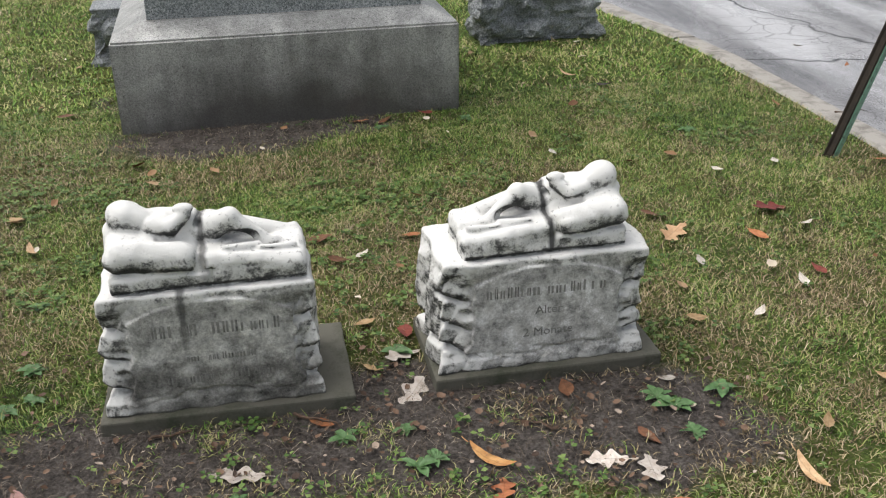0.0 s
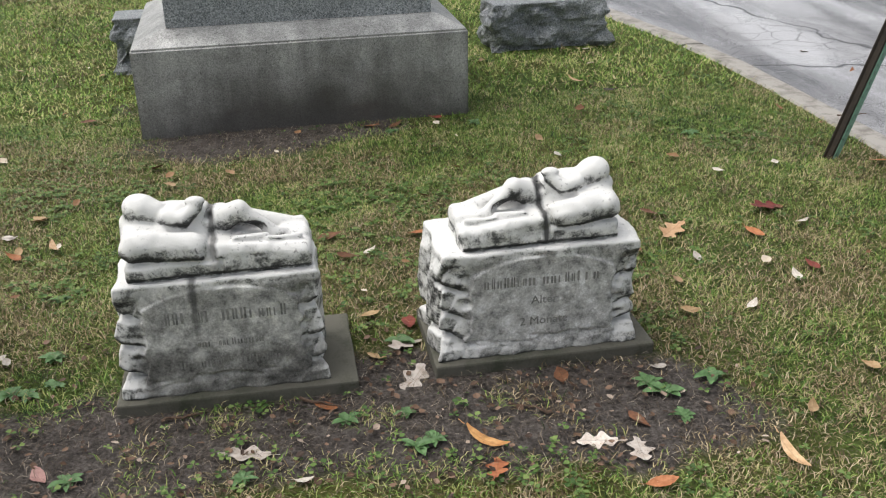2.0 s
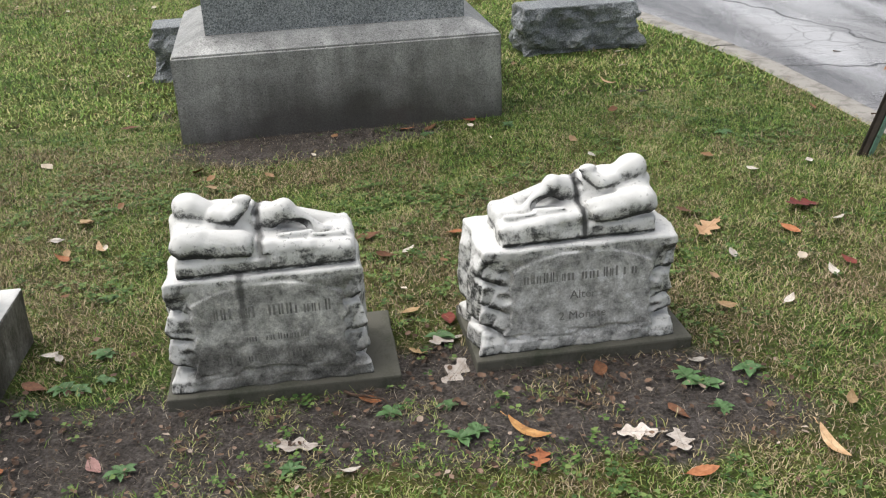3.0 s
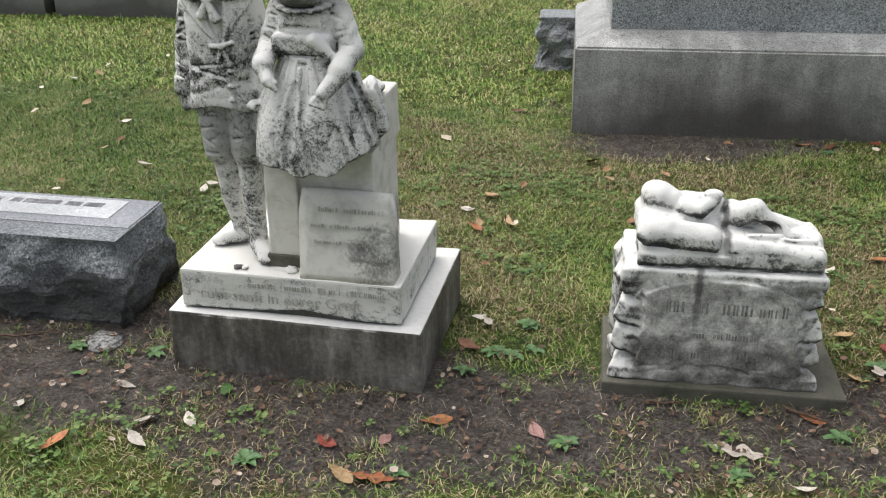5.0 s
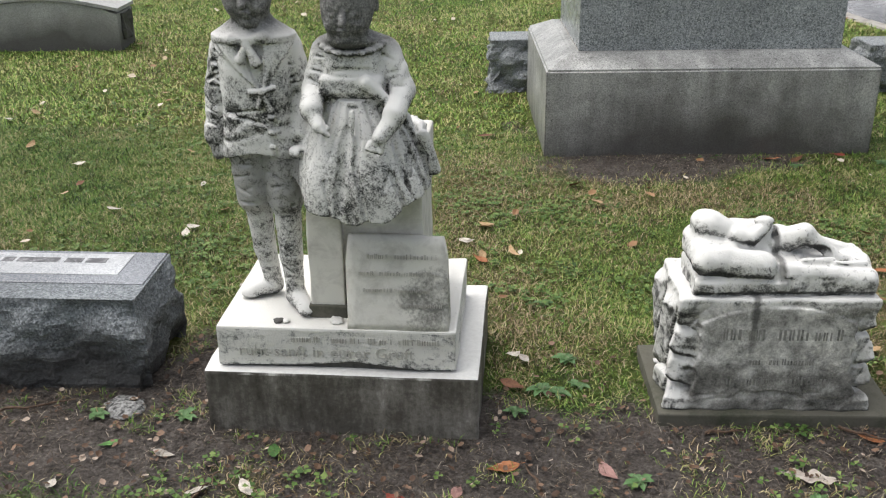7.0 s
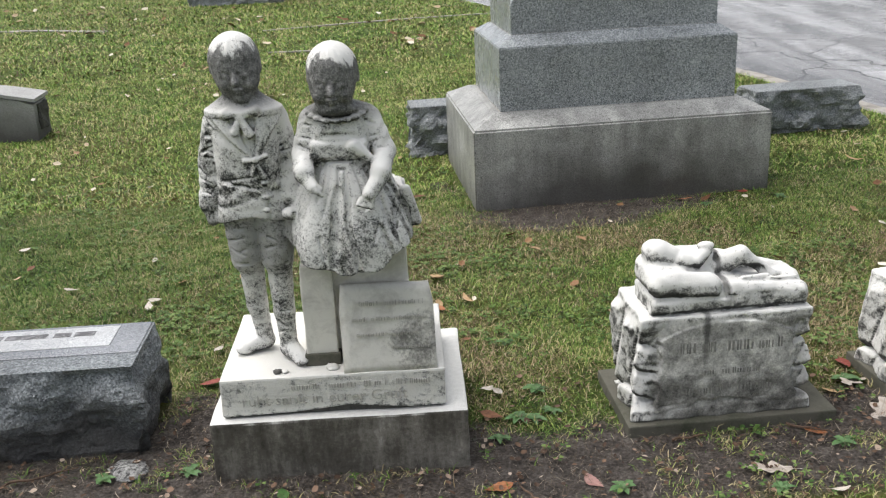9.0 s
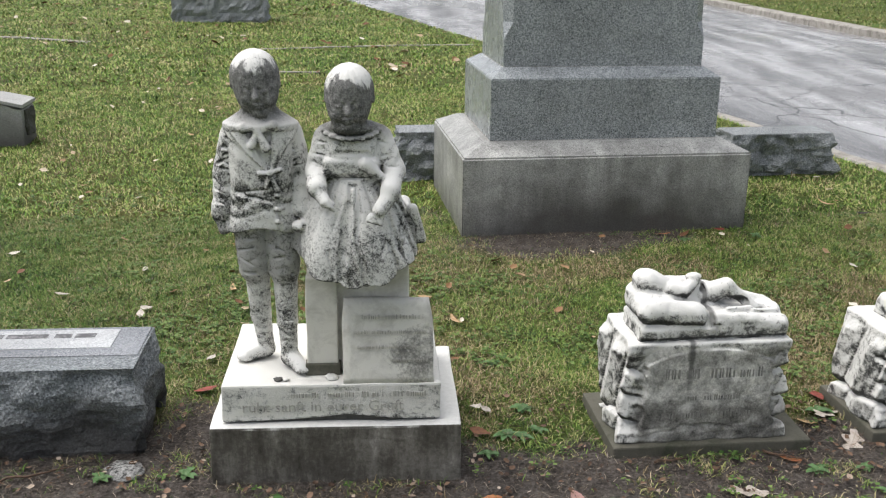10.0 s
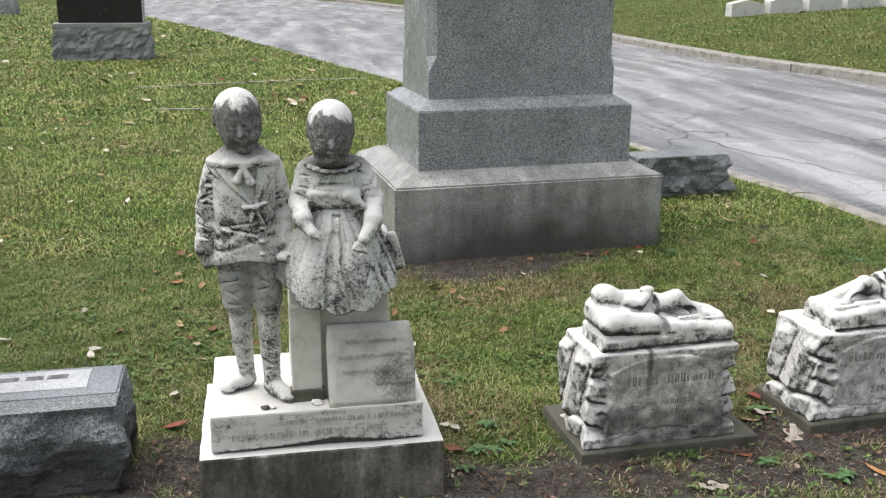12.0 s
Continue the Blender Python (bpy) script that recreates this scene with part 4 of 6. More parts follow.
def sleeper_mesh(name, w, seed, mirror):
    """A weathered small sleeper on a thick bolster and a thin mattress, broken across and joined again."""
    F = Field((-0.03, -0.03, -0.03), (w + 0.03, 0.28, 0.27), 0.0035)
    X_ = (lambda x: w - x) if mirror else (lambda x: x)
    tilt = -1 if mirror else 1
    c = lambda x, y, z: (X_(x * w), 0.80 * y, z - 0.030 * max(0.0, x - 0.30) * (z > 0.05))
    rough = lambda X, Y, Z: -0.0048 * wob3(X, Y, Z, 31, seed) - 0.0024 * wob3(Z, X, Y, 84, seed)
    F.rbox(c(0.5, 0.118, 0.020), (w * 0.490, 0.094, 0.028), 0.014, warp=rough)
    F.rbox(c(0.225, 0.112, 0.078), (w * 0.228, 0.094, 0.036), 0.033, (0, 7 * tilt, 0), 0.004, warp=rough)
    F.rbox(c(0.72, 0.116, 0.058), (w * 0.282, 0.092, 0.026), 0.022, (0, 6 * tilt, 0), 0.006, warp=rough)
    # pillow, head, shoulder and chest
    F.ell(c(0.13, 0.155, 0.112), (0.066, 0.058, 0.032), 0.012)
    F.ell(c(0.110, 0.140, 0.146), (0.043, 0.041, 0.036), 0.010)
    F.ell(c(0.085, 0.150, 0.156), (0.030, 0.030, 0.024), 0.008)
    F.ell(c(0.185, 0.128, 0.140), (0.028, 0.030, 0.026), 0.010)
    F.cap(c(0.075, 0.085, 0.135), c(0.175, 0.085, 0.122), 0.006, 0.005, 0.005, True)
    F.ell(c(0.26, 0.145, 0.122), (0.045, 0.048, 0.034), 0.012)
    F.ell(c(0.37, 0.150, 0.112), (0.070, 0.046, 0.044), 0.012)
    F.ell(c(0.29, 0.120, 0.142), (0.022, 0.022, 0.014), 0.006)
    # near arm with the hand on the chest, and the hollow below it
    F.cap(c(0.245, 0.098, 0.132), c(0.325, 0.086, 0.128), 0.021, 0.019, 0.006)
    F.cap(c(0.325, 0.086, 0.128), c(0.405, 0.108, 0.154), 0.019, 0.015, 0.006)
    F.ell(c(0.400, 0.115, 0.166), (0.024, 0.016, 0.012), 0.006)
    F.cap(c(0.275, 0.062, 0.112), c(0.45, 0.070, 0.104), 0.013, 0.015, 0.004, True)
    # near leg bent at the knee over a hollow, far leg straight under the sheet
    F.cap(c(0.50, 0.132, 0.106), c(0.625, 0.112, 0.140), 0.034, 0.026, 0.008)
    F.cap(c(0.625, 0.112, 0.140), c(0.80, 0.094, 0.090), 0.023, 0.015, 0.007)
    F.ell(c(0.825, 0.090, 0.088), (0.022, 0.014, 0.012), 0.006)
    F.ell(c(0.685, 0.074, 0.096), (0.040, 0.030, 0.026), 0.003, True)
    F.cap(c(0.52, 0.178, 0.106), c(0.93, 0.165, 0.080), 0.032, 0.020, 0.010)
    F.rbox(c(0.91, 0.150, 0.074), (w * 0.085, 0.056, 0.018), 0.018, (0, 4 * tilt, 0), 0.008, warp=rough)
    for a, z in ((0.60, 0.088), (0.78, 0.084)):
        F.cap(c(a, 0.040, z), c(a + 0.16, 0.056, z + 0.004), 0.010, 0.008, 0.010)
    F.cap(c(0.58, 0.026, 0.090), c(0.86, 0.034, 0.086), 0.005, 0.004, 0.004, True)
    # joints under the bed and the bolster, and the old break
    F.cap(c(-0.01, 0.0, 0.000), c(1.01, 0.0, 0.000), 0.011, 0.011, 0.004, True)
    F.cap(c(0.01, 0.000, 0.046), c(0.50, 0.002, 0.044), 0.006, 0.005, 0.004, True)
    F.cap(c(0.52, -0.004, 0.0), c(0.515, 0.0, 0.045), 0.006, 0.006, 0.003, True)
    F.cap(c(0.47, 0.0, 0.05), c(0.455, 0.03, 0.112), 0.008, 0.009, 0.004, True)
    F.cap(c(0.455, 0.03, 0.112), c(0.475, 0.22, 0.150), 0.010, 0.009, 0.004, True)
    return F.mesh(name)


def text_mesh(body, size, depth):
    cu = bpy.data.curves.new("lettering", "FONT")
    cu.body, cu.size, cu.extrude, cu.resolution_u = body, size, depth, 2
    cu.align_x = "CENTER"
    ob = new("lettering", cu)
    me = bpy.data.meshes.new_from_object(ob.evaluated_get(bpy.context.evaluated_depsgraph_get()))
    bpy.data.objects.remove(ob)
    return me


def under(p):
    """Keeps a sub-part where it was drawn when its part has a place of its own."""
    return Matrix.Translation(-p.location) if p.type == "MESH" else Matrix()


def bars(t, y, z, h, spans, rx=0.0, mat_=INK):
    """Worn words that cannot be read: a row of plain upright bars for each."""
    for a, b in spans:
        bm = bmesh.new()
        r = random.Random(a * 91 + z * 37)
        x = 0.0
        while x < b - a:
            w, hh = r.uniform(0.35, 0.75) * h, h * r.choice((0.72, 0.75, 1.0))
            for k in range(r.choice((1, 2, 2))):
                q = bmesh.ops.create_cube(bm, size=1.0)["verts"]
                for v in q:
                    v.co = Vector((x + k * w * 0.55 + (v.co.x + 0.5) * w * 0.30, v.co.y * 0.003, (v.co.z + 0.5) * hh))
            x += w + 0.16 * h
        ob = part("letter_bar", bm, mat_, t)
        ob.matrix_local = under(t) @ pose(a, y, z, rx)


def sleeping_stone(m, bw, bd, bz, ox, oy, w, d, h, sx, sy, sw, seed, mirror, label):
    t = thing("gravestone", m, label, "gravestone", "sleeping-figure gravestones")
    bm = box(0, 0, -0.08, bw, bd, bz, 0.006)
    part("base_slab", roughen(bm, 0.004, 9, 3, seed), BASE_M, t, "dark mossy sandstone base slab")
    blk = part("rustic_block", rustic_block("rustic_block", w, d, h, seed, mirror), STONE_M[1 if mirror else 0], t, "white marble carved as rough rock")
    blk.location = (ox, oy, bz - 0.004)
    px0, px1 = (0.10, w - 0.075) if not mirror else (0.10, w - 0.10)
    y = oy + 0.0082
    if mirror:
        bars(blk, y, bz + h * 0.66, 0.028, [(ox + px0 + 0.03, ox + px0 + 0.16), (ox + px0 + 0.185, ox + px1 - 0.03)], 0, FIELD_INK)
        for s, z, sz in (("Alter", 0.48, 0.034), ("2 Monate", 0.28, 0.034)):
            ob = part("lettering", text_mesh(s, sz, 0.0012), FIELD_INK, blk)
            ob.matrix_local = under(blk) @ pose(ox + (px0 + px1) / 2 + 0.01, y, bz + h * z, 90)
    else:
        bars(blk, y, bz + h * 0.64, 0.03, [(ox + px0 + 0.03, ox + px0 + 0.14), (ox + px0 + 0.165, ox + px1 - 0.03)], 0, FIELD_INK)
        bars(blk, y, bz + h * 0.42, 0.018, [(ox + px0 + 0.10, ox + px0 + 0.13), (ox + px0 + 0.15, ox + px0 + 0.25)], 0, FIELD_INK)
        bars(blk, y, bz + h * 0.24, 0.022, [(ox + px0 + 0.05, ox + px0 + 0.17), (ox + px0 + 0.20, ox + px0 + 0.29)], 0, FIELD_INK)
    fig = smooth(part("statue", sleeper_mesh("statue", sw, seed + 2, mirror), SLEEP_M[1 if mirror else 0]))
    fig.matrix_world = m @ pose(ox + sx, oy + sy, bz + h - 0.004, 0, 0, 1.0)
    tagged(fig, "weathered white marble sleeping figure " + ("with knees drawn up" if not mirror else "with head on a bolster"), "statue", "sleeping figures")


sleeping_stone(pose(0.788, 0.092, 0, 0, 0, 2.8), 0.60, 0.36, 0.034, 0.016, 0.014, 0.512, 0.29, 0.315, 0.050, 0.02, 0.445, 3, False, "rustic white marble child's gravestone stained grey")
sleeping_stone(pose(1.588, 0.148, 0, 0, 0, 3.6), 0.595, 0.33, 0.036, 0.002, 0.014, 0.560, 0.28, 0.305, 0.074, 0.02, 0.425, 7.3, True, "rustic white marble child's gravestone on a dark base")


# ---- the statue of two figures on its pedestal ----
def pedestal():
    t = thing("statue_pedestal", pose(0, 0, 0), "two-step white marble pedestal with a scroll tablet", "pedestal")
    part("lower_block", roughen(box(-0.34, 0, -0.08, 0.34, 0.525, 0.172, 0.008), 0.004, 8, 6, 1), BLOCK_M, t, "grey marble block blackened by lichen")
    bm = roughen(box(-0.306, 0.026, 0.178, 0.284, 0.465, 0.284, 0.006), 0.003, 10, 6, 4)
    for v in bm.verts:
        if v.co.z < 0.2 and v.co.y < 0.04:
            v.co.z += 0.017 * math.exp(-((v.co.x - 0.02) / 0.09) ** 2)
    slab = part("upper_slab", bm, SLAB_M, t, "pale marble slab with carved lettering")
    part("bed_joint", box(-0.29, 0.036, 0.166, 0.27, 0.45, 0.192), INK, t)
    n = 12
    ring = []
    prof = [(0.030, 0.283), (0.034, 0.30), (0.050, 0.38), (0.064, 0.45), (0.072, 0.490), (0.082, 0.506), (0.096, 0.508), (0.106, 0.498), (0.108, 0.484), (0.104, 0.46), (0.105, 0.283)]
    tl = lambda z: 0.020 + 0.004 * (0.5 - z) / 0.2 + 0.004 * math.sin(z * 40)
    tr = lambda z: 0.268 - 0.010 * (z - 0.28) / 0.2 + 0.005 * math.sin(z * 31 + 1)
    rings = []
    for i in range(n + 1):
        u = i / n
        rings.append([(tl(z) + (tr(z) - tl(z)) * u, y + 0.004 * math.sin(u * 5) * (z - 0.28) / 0.2, z) for y, z in prof])
    bm = loft(rings)
    bmesh.ops.recalc_face_normals(bm, faces=bm.faces[:])
    scroll = smooth(part("scroll_tablet", bm, TABLET_M, t, "unrolled marble scroll leaning on the seat"))
    bm = roughen(box(-0.075, 0.115, 0.283, 0.200, 0.36, 0.60, 0.006), 0.003, 9, 5, 2)
    part("seat_block", bm, TABLET_M, t, "plain beige marble seat block")
    part("seat_post", roughen(box(0.010, 0.18, 0.58, 0.206, 0.362, 0.715, 0.008), 0.003, 9, 4, 6), TABLET_M, t)
    part("seat_pilaster", roughen(box(-0.079, 0.092, 0.283, 0.006, 0.13, 0.565, 0.005), 0.002, 9, 4, 9), TABLET_M, t)
    part("seat_foot", box(-0.084, 0.084, 0.283, 0.012, 0.125, 0.318, 0.004), BASE_M, t, "dark foot of the seat")
    tab = lambda z: 0.030 + (z - 0.283) * 0.195 - 0.0035
    for z, h, spans in ((0.458, 0.020, [(0.07, 0.12), (0.135, 0.235)]), (0.418, 0.017, [(0.05, 0.09), (0.10, 0.15), (0.16, 0.24)]), (0.378, 0.015, [(0.06, 0.13), (0.145, 0.22)]), (0.342, 0.017, [(0.15, 0.25)])):
        bars(scroll, tab(z) + 0.0012, z, h * 0.6, spans, -12, WORN)
    bars(slab, 0.0235, 0.248, 0.016, [(-0.12, -0.04), (-0.02, 0.05), (0.07, 0.13), (0.145, 0.25)], 0, WORN)
    ob = part("lettering", text_mesh("ruht sanft in eurer Gruft", 0.044, 0.001), WORN, slab)
    ob.matrix_local = pose(-0.035, 0.0235, 0.207, 90)


WORN = weathered("faint_lettering", (0.50, 0.49, 0.45), (0.24, 0.23, 0.21), 50.0, 0.42)
pedestal()


def head(F, x, y, z, lean):
    """A bowed head with close-cropped hair: the face looks down and forward, tipped to one side."""
    f = lambda dx, dy, dz: (x + dx - lean * dz, y + dy, z + dz)

    def hair(X, Y, Z):
        q = np.sqrt(((X - x) / 0.061) ** 2 + ((Y - y) / 0.070) ** 2 + ((Z - z) / 0.066) ** 2)
        a = np.arctan2(X - x, y - Y)
        line = 0.006 - 0.018 * np.clip((np.abs(a) - 0.6) / 0.5, 0, 1) + 0.005 * np.sin(9 * a)
        cap_ = np.clip((Z - z - line) / 0.006, 0, 1)
        return (q - 1) * 0.060 - cap_ * (0.0016 + 0.0008 * np.sin(22 * a + 70 * (Z - z)))
    F.add((x - 0.09, y - 0.10, z - 0.09), (x + 0.09, y + 0.10, z + 0.10), hair, 0.005)
    F.ell(f(0, -0.022, -0.040), (0.054, 0.047, 0.056), 0.018)
    F.ell(f(0, -0.050, -0.087), (0.018, 0.015, 0.013), 0.012)
    for sg in (-1, 1):
        F.ell(f(sg * 0.024, -0.049, -0.054), (0.018, 0.017, 0.017), 0.009)
        F.ell(f(sg * 0.021, -0.074, -0.029), (0.013, 0.009, 0.006), 0.006, True)
        F.ell(f(sg * 0.021, -0.063, -0.031), (0.010, 0.006, 0.006), 0.004)
        F.ell((x + sg * 0.060, y + 0.010, z - 0.022), (0.005, 0.010, 0.014), 0.006)
    F.cap(f(0, -0.067, -0.024), f(0, -0.078, -0.047), 0.005, 0.0095, 0.006)
    F.ell(f(0, -0.067, -0.064), (0.013, 0.007, 0.0050), 0.004)
    F.ell(f(0, -0.065, -0.072), (0.011, 0.007, 0.0045), 0.004)
    F.cap(f(-0.012, -0.074, -0.068), f(0.012, -0.074, -0.068), 0.0028, 0.0028, 0.002, True)


def sleeve_folds(F, a, b, r, n, seed):
    """Slanting creases cut across the front of a sleeve or a trouser leg."""
    rnd = random.Random(seed)
    a, b = np.array(a), np.array(b)
    for i in range(n):
        p = a + (b - a) * (i + 0.5) / n
        k, sl, e = rnd.uniform(0.2, 0.9), rnd.uniform(-0.5, 0.7), rnd.uniform(-0.25, 0.25) * r
        F.cap(p + np.array((-k * r, -r * math.sqrt(1 - k * k * 0.9), sl * r * 0.5 + e)), p + np.array(((0.9 - k) * r, -r * 0.98, -sl * r * 0.5 + e)), 0.0042 * rnd.uniform(0.7, 1.2), 0.0022, 0.002, True)


def children_statue():
    F = Field((-0.36, -0.06, 0.27), (0.29, 0.38, 1.19), 0.0031)
    folds = lambda s, a, seed: (lambda X, Y, Z: -a * wob3(X, Y, Z, s, seed))
    # standing boy: legs and boots
    F.cap((-0.213, 0.165, 0.60), (-0.211, 0.190, 0.43), 0.036, 0.028, 0.008, fold=(0.0016, 26, 0))
    F.cap((-0.211, 0.190, 0.43), (-0.203, 0.212, 0.33), 0.028, 0.022, 0.008, fold=(0.0016, 18, 1))
    F.cap((-0.203, 0.214, 0.312), (-0.252, 0.191, 0.303), 0.026, 0.019, 0.008)
    F.ell((-0.260, 0.187, 0.299), (0.024, 0.019, 0.015), 0.008)
    F.cap((-0.136, 0.150, 0.60), (-0.134, 0.150, 0.42), 0.036, 0.028, 0.008, fold=(0.0016, 26, 2))
    F.cap((-0.134, 0.150, 0.42), (-0.132, 0.155, 0.33), 0.027, 0.023, 0.008, fold=(0.0016, 18, 3))
    F.cap((-0.131, 0.155, 0.312), (-0.098, 0.104, 0.303), 0.027, 0.020, 0.008)
    F.ell((-0.092, 0.098, 0.299), (0.021, 0.023, 0.015), 0.008)
    # knee breeches with creases
    F.cap((-0.223, 0.16, 0.72), (-0.217, 0.162, 0.575), 0.048, 0.043, 0.006, fold=(0.0026, 22, 0.5))
    F.cap((-0.141, 0.155, 0.72), (-0.137, 0.150, 0.575), 0.048, 0.043, 0.006, fold=(0.0026, 22, 2.5))

    # jacket: a tapered shell with raised lapels, a sunk shirt front, an edge down the front and a clean hem
    def jacket(X, Y, Z):
        v = np.clip((0.965 - Z) / 0.265, 0, 1)
        cx, cy = -0.184 - 0.002 * v, 0.162 - 0.004 * v
        rx = 0.070 + 0.026 * np.sqrt(np.clip(v * 3, 0, 1)) - 0.014 * np.sin(np.clip(v, 0, 1) * 2.6) + 0.003 * np.clip(v - 0.7, 0, 1) * 3
        ry = 0.050 + 0.014 * np.sqrt(np.clip(v * 2.5, 0, 1)) + 0.002 * np.clip(v - 0.6, 0, 1) * 2.5
        p = 2.6
        q = (np.abs((X - cx) / rx) ** p + np.abs((Y - cy) / ry) ** p) ** (1 / p)
        d = (q - 1) * ry
        front = np.clip((cy - Y) / 0.02, 0, 1)
        w = (Z - 0.848) / 0.095
        lap = ((w > 0) & (Z < 0.975)) & (((X > -0.158 - 0.108 * w) & (X < -0.160 - 0.046 * w)) | ((X > -0.156 + 0.004 * w) & (X < -0.158 + 0.062 * w)))
        shirt = (w > 0) & (X > -0.160 - 0.046 * w) & (X < -0.156 + 0.004 * w)
        d = d - front * np.where(lap, 0.010, 0.0) + front * np.where(shirt, 0.006, 0.0)
        seam = np.exp(-((X + 0.146 + 0.05 * (Z - 0.85)) / 0.0035) ** 2) * (Z < 0.85)
        hemline = np.exp(-((Z - 0.722 - 0.06 * np.abs(X - cx)) / 0.004) ** 2)
        crease = np.sin(150 * Z + 30 * np.abs(X - cx) + 2.0 * np.sin(45 * X)) * np.exp(-((Z - 0.775) / 0.035) ** 2)
        crease2 = np.sin(95 * Z - 60 * np.abs(X - cx) + 1.5) * np.exp(-((Z - 0.87) / 0.05) ** 2) * np.where(lap | shirt, 0, 1)
        tuck = 0.35 * np.exp(-((Z - 0.748 - 0.02 * np.sin(18 * (X - cx))) / 0.005) ** 2) + np.exp(-((Z - 0.782 + 0.25 * (X - cx)) / 0.0045) ** 2) * (np.abs(X + 0.20) < 0.05) + np.exp(-((Z - 0.806 - 0.15 * (X - cx)) / 0.004) ** 2) * (np.abs(X + 0.20) < 0.04)
        d = d + front * (0.006 * seam + 0.0008 * hemline + 0.0045 * tuck) - 0.0016 * crease - 0.0012 * crease2
        hem = 0.692 + 0.010 * np.cos((X - cx) * 30)
        return np.maximum(np.maximum(d, hem - Z), Z - 0.968)
    F.add((-0.30, 0.06, 0.67), (-0.07, 0.26, 1.0), jacket, 0.004)
    F.cap((-0.186, 0.172, 0.972), (-0.252, 0.168, 0.942), 0.030, 0.034, 0.012)
    F.cap((-0.186, 0.172, 0.972), (-0.112, 0.168, 0.944), 0.030, 0.034, 0.012)

    def collar(X, Y, Z):
        u, v = (X + 0.184) / 0.098, (Y - 0.160) / 0.072
        rr = np.sqrt(u * u + v * v)
        top = 1.016 - 0.066 * np.clip(rr - 0.36, 0, 1) ** 0.85
        return np.maximum(np.abs(Z - top + 0.006) - 0.0075, (rr - 1) * 0.07)
    F.add((-0.30, 0.07, 0.92), (-0.07, 0.25, 1.03), collar, 0.003)
    # grooves along the wide collar and its inner edges
    for p, q in (((-0.262, 0.112, 0.950), (-0.215, 0.094, 0.895)), ((-0.215, 0.094, 0.895), (-0.164, 0.085, 0.848)), ((-0.102, 0.110, 0.950), (-0.128, 0.094, 0.900)), ((-0.128, 0.094, 0.900), (-0.152, 0.085, 0.850)), ((-0.212, 0.096, 0.945), (-0.164, 0.086, 0.852)), ((-0.152, 0.096, 0.945), (-0.154, 0.086, 0.852))):
        F.cap(p, q, 0.0060, 0.0060, 0.002, True)
    # neck bow, chest knot and buttons
    F.cap((-0.184, 0.096, 0.965), (-0.146, 0.098, 0.975), 0.006, 0.014, 0.003)
    F.cap((-0.184, 0.096, 0.965), (-0.220, 0.100, 0.968), 0.006, 0.014, 0.003)
    F.cap((-0.184, 0.094, 0.962), (-0.166, 0.092, 0.918), 0.007, 0.013, 0.003)
    F.cap((-0.184, 0.094, 0.962), (-0.200, 0.094, 0.924), 0.007, 0.012, 0.003)
    F.ell((-0.158, 0.091, 0.852), (0.009, 0.008, 0.009), 0.003)
    F.cap((-0.158, 0.092, 0.852), (-0.132, 0.096, 0.860), 0.004, 0.008, 0.002)
    F.cap((-0.158, 0.092, 0.852), (-0.184, 0.095, 0.850), 0.004, 0.008, 0.002)
    F.cap((-0.158, 0.092, 0.848), (-0.142, 0.094, 0.808), 0.004, 0.008, 0.002)
    F.cap((-0.158, 0.092, 0.848), (-0.168, 0.094, 0.815), 0.004, 0.007, 0.002)
    for z in (0.79, 0.755, 0.722):
        F.ell((-0.142, 0.094 if z > 0.74 else 0.091, z), (0.008, 0.006, 0.008), 0.002)
    # arms
    F.cap((-0.258, 0.168, 0.932), (-0.284, 0.178, 0.835), 0.035, 0.033, 0.006, fold=(0.0026, 14, 0))
    F.cap((-0.284, 0.178, 0.835), (-0.292, 0.165, 0.735), 0.033, 0.029, 0.006, fold=(0.0026, 18, 1))
    F.cap((-0.293, 0.164, 0.748), (-0.294, 0.163, 0.728), 0.0305, 0.031, 0.002)
    F.cap((-0.296, 0.160, 0.715), (-0.293, 0.152, 0.684), 0.020, 0.014, 0.006)
    F.cap((-0.280, 0.145, 0.705), (-0.279, 0.139, 0.684), 0.008, 0.006, 0.004)
    F.cap((-0.108, 0.170, 0.932), (-0.083, 0.180, 0.830), 0.033, 0.031, 0.006, fold=(0.0026, 14, 2))
    F.cap((-0.083, 0.180, 0.830), (-0.083, 0.135, 0.745), 0.031, 0.026, 0.006, fold=(0.0024, 16, 3))
    F.ell((-0.088, 0.100, 0.708), (0.020, 0.024, 0.016), 0.006)
    for a, b, r, n, q in (((-0.257, 0.168, 0.93), (-0.284, 0.178, 0.835), 0.034, 6, 1), ((-0.284, 0.178, 0.835), (-0.292, 0.165, 0.745), 0.031, 3, 2), ((-0.108, 0.170, 0.92), (-0.085, 0.178, 0.84), 0.032, 3, 3), ((-0.223, 0.160, 0.69), (-0.217, 0.162, 0.585), 0.046, 5, 4), ((-0.141, 0.155, 0.69), (-0.137, 0.150, 0.585), 0.046, 5, 5), ((-0.211, 0.185, 0.50), (-0.204, 0.208, 0.35), 0.027, 6, 6), ((-0.134, 0.150, 0.50), (-0.132, 0.155, 0.35), 0.027, 6, 7)):
        sleeve_folds(F, a, b, r, n, q)
    for x, z in ((-0.217, 0.572), (-0.137, 0.572)):
        F.cap((x - 0.035, 0.128, z), (x + 0.035, 0.118, z - 0.004), 0.004, 0.004, 0.003, True)
    # head, bowed a little
    F.cap((-0.188, 0.168, 1.015), (-0.184, 0.172, 0.960), 0.040, 0.050, 0.012)
    head(F, -0.194, 0.160, 1.092, 0.20)
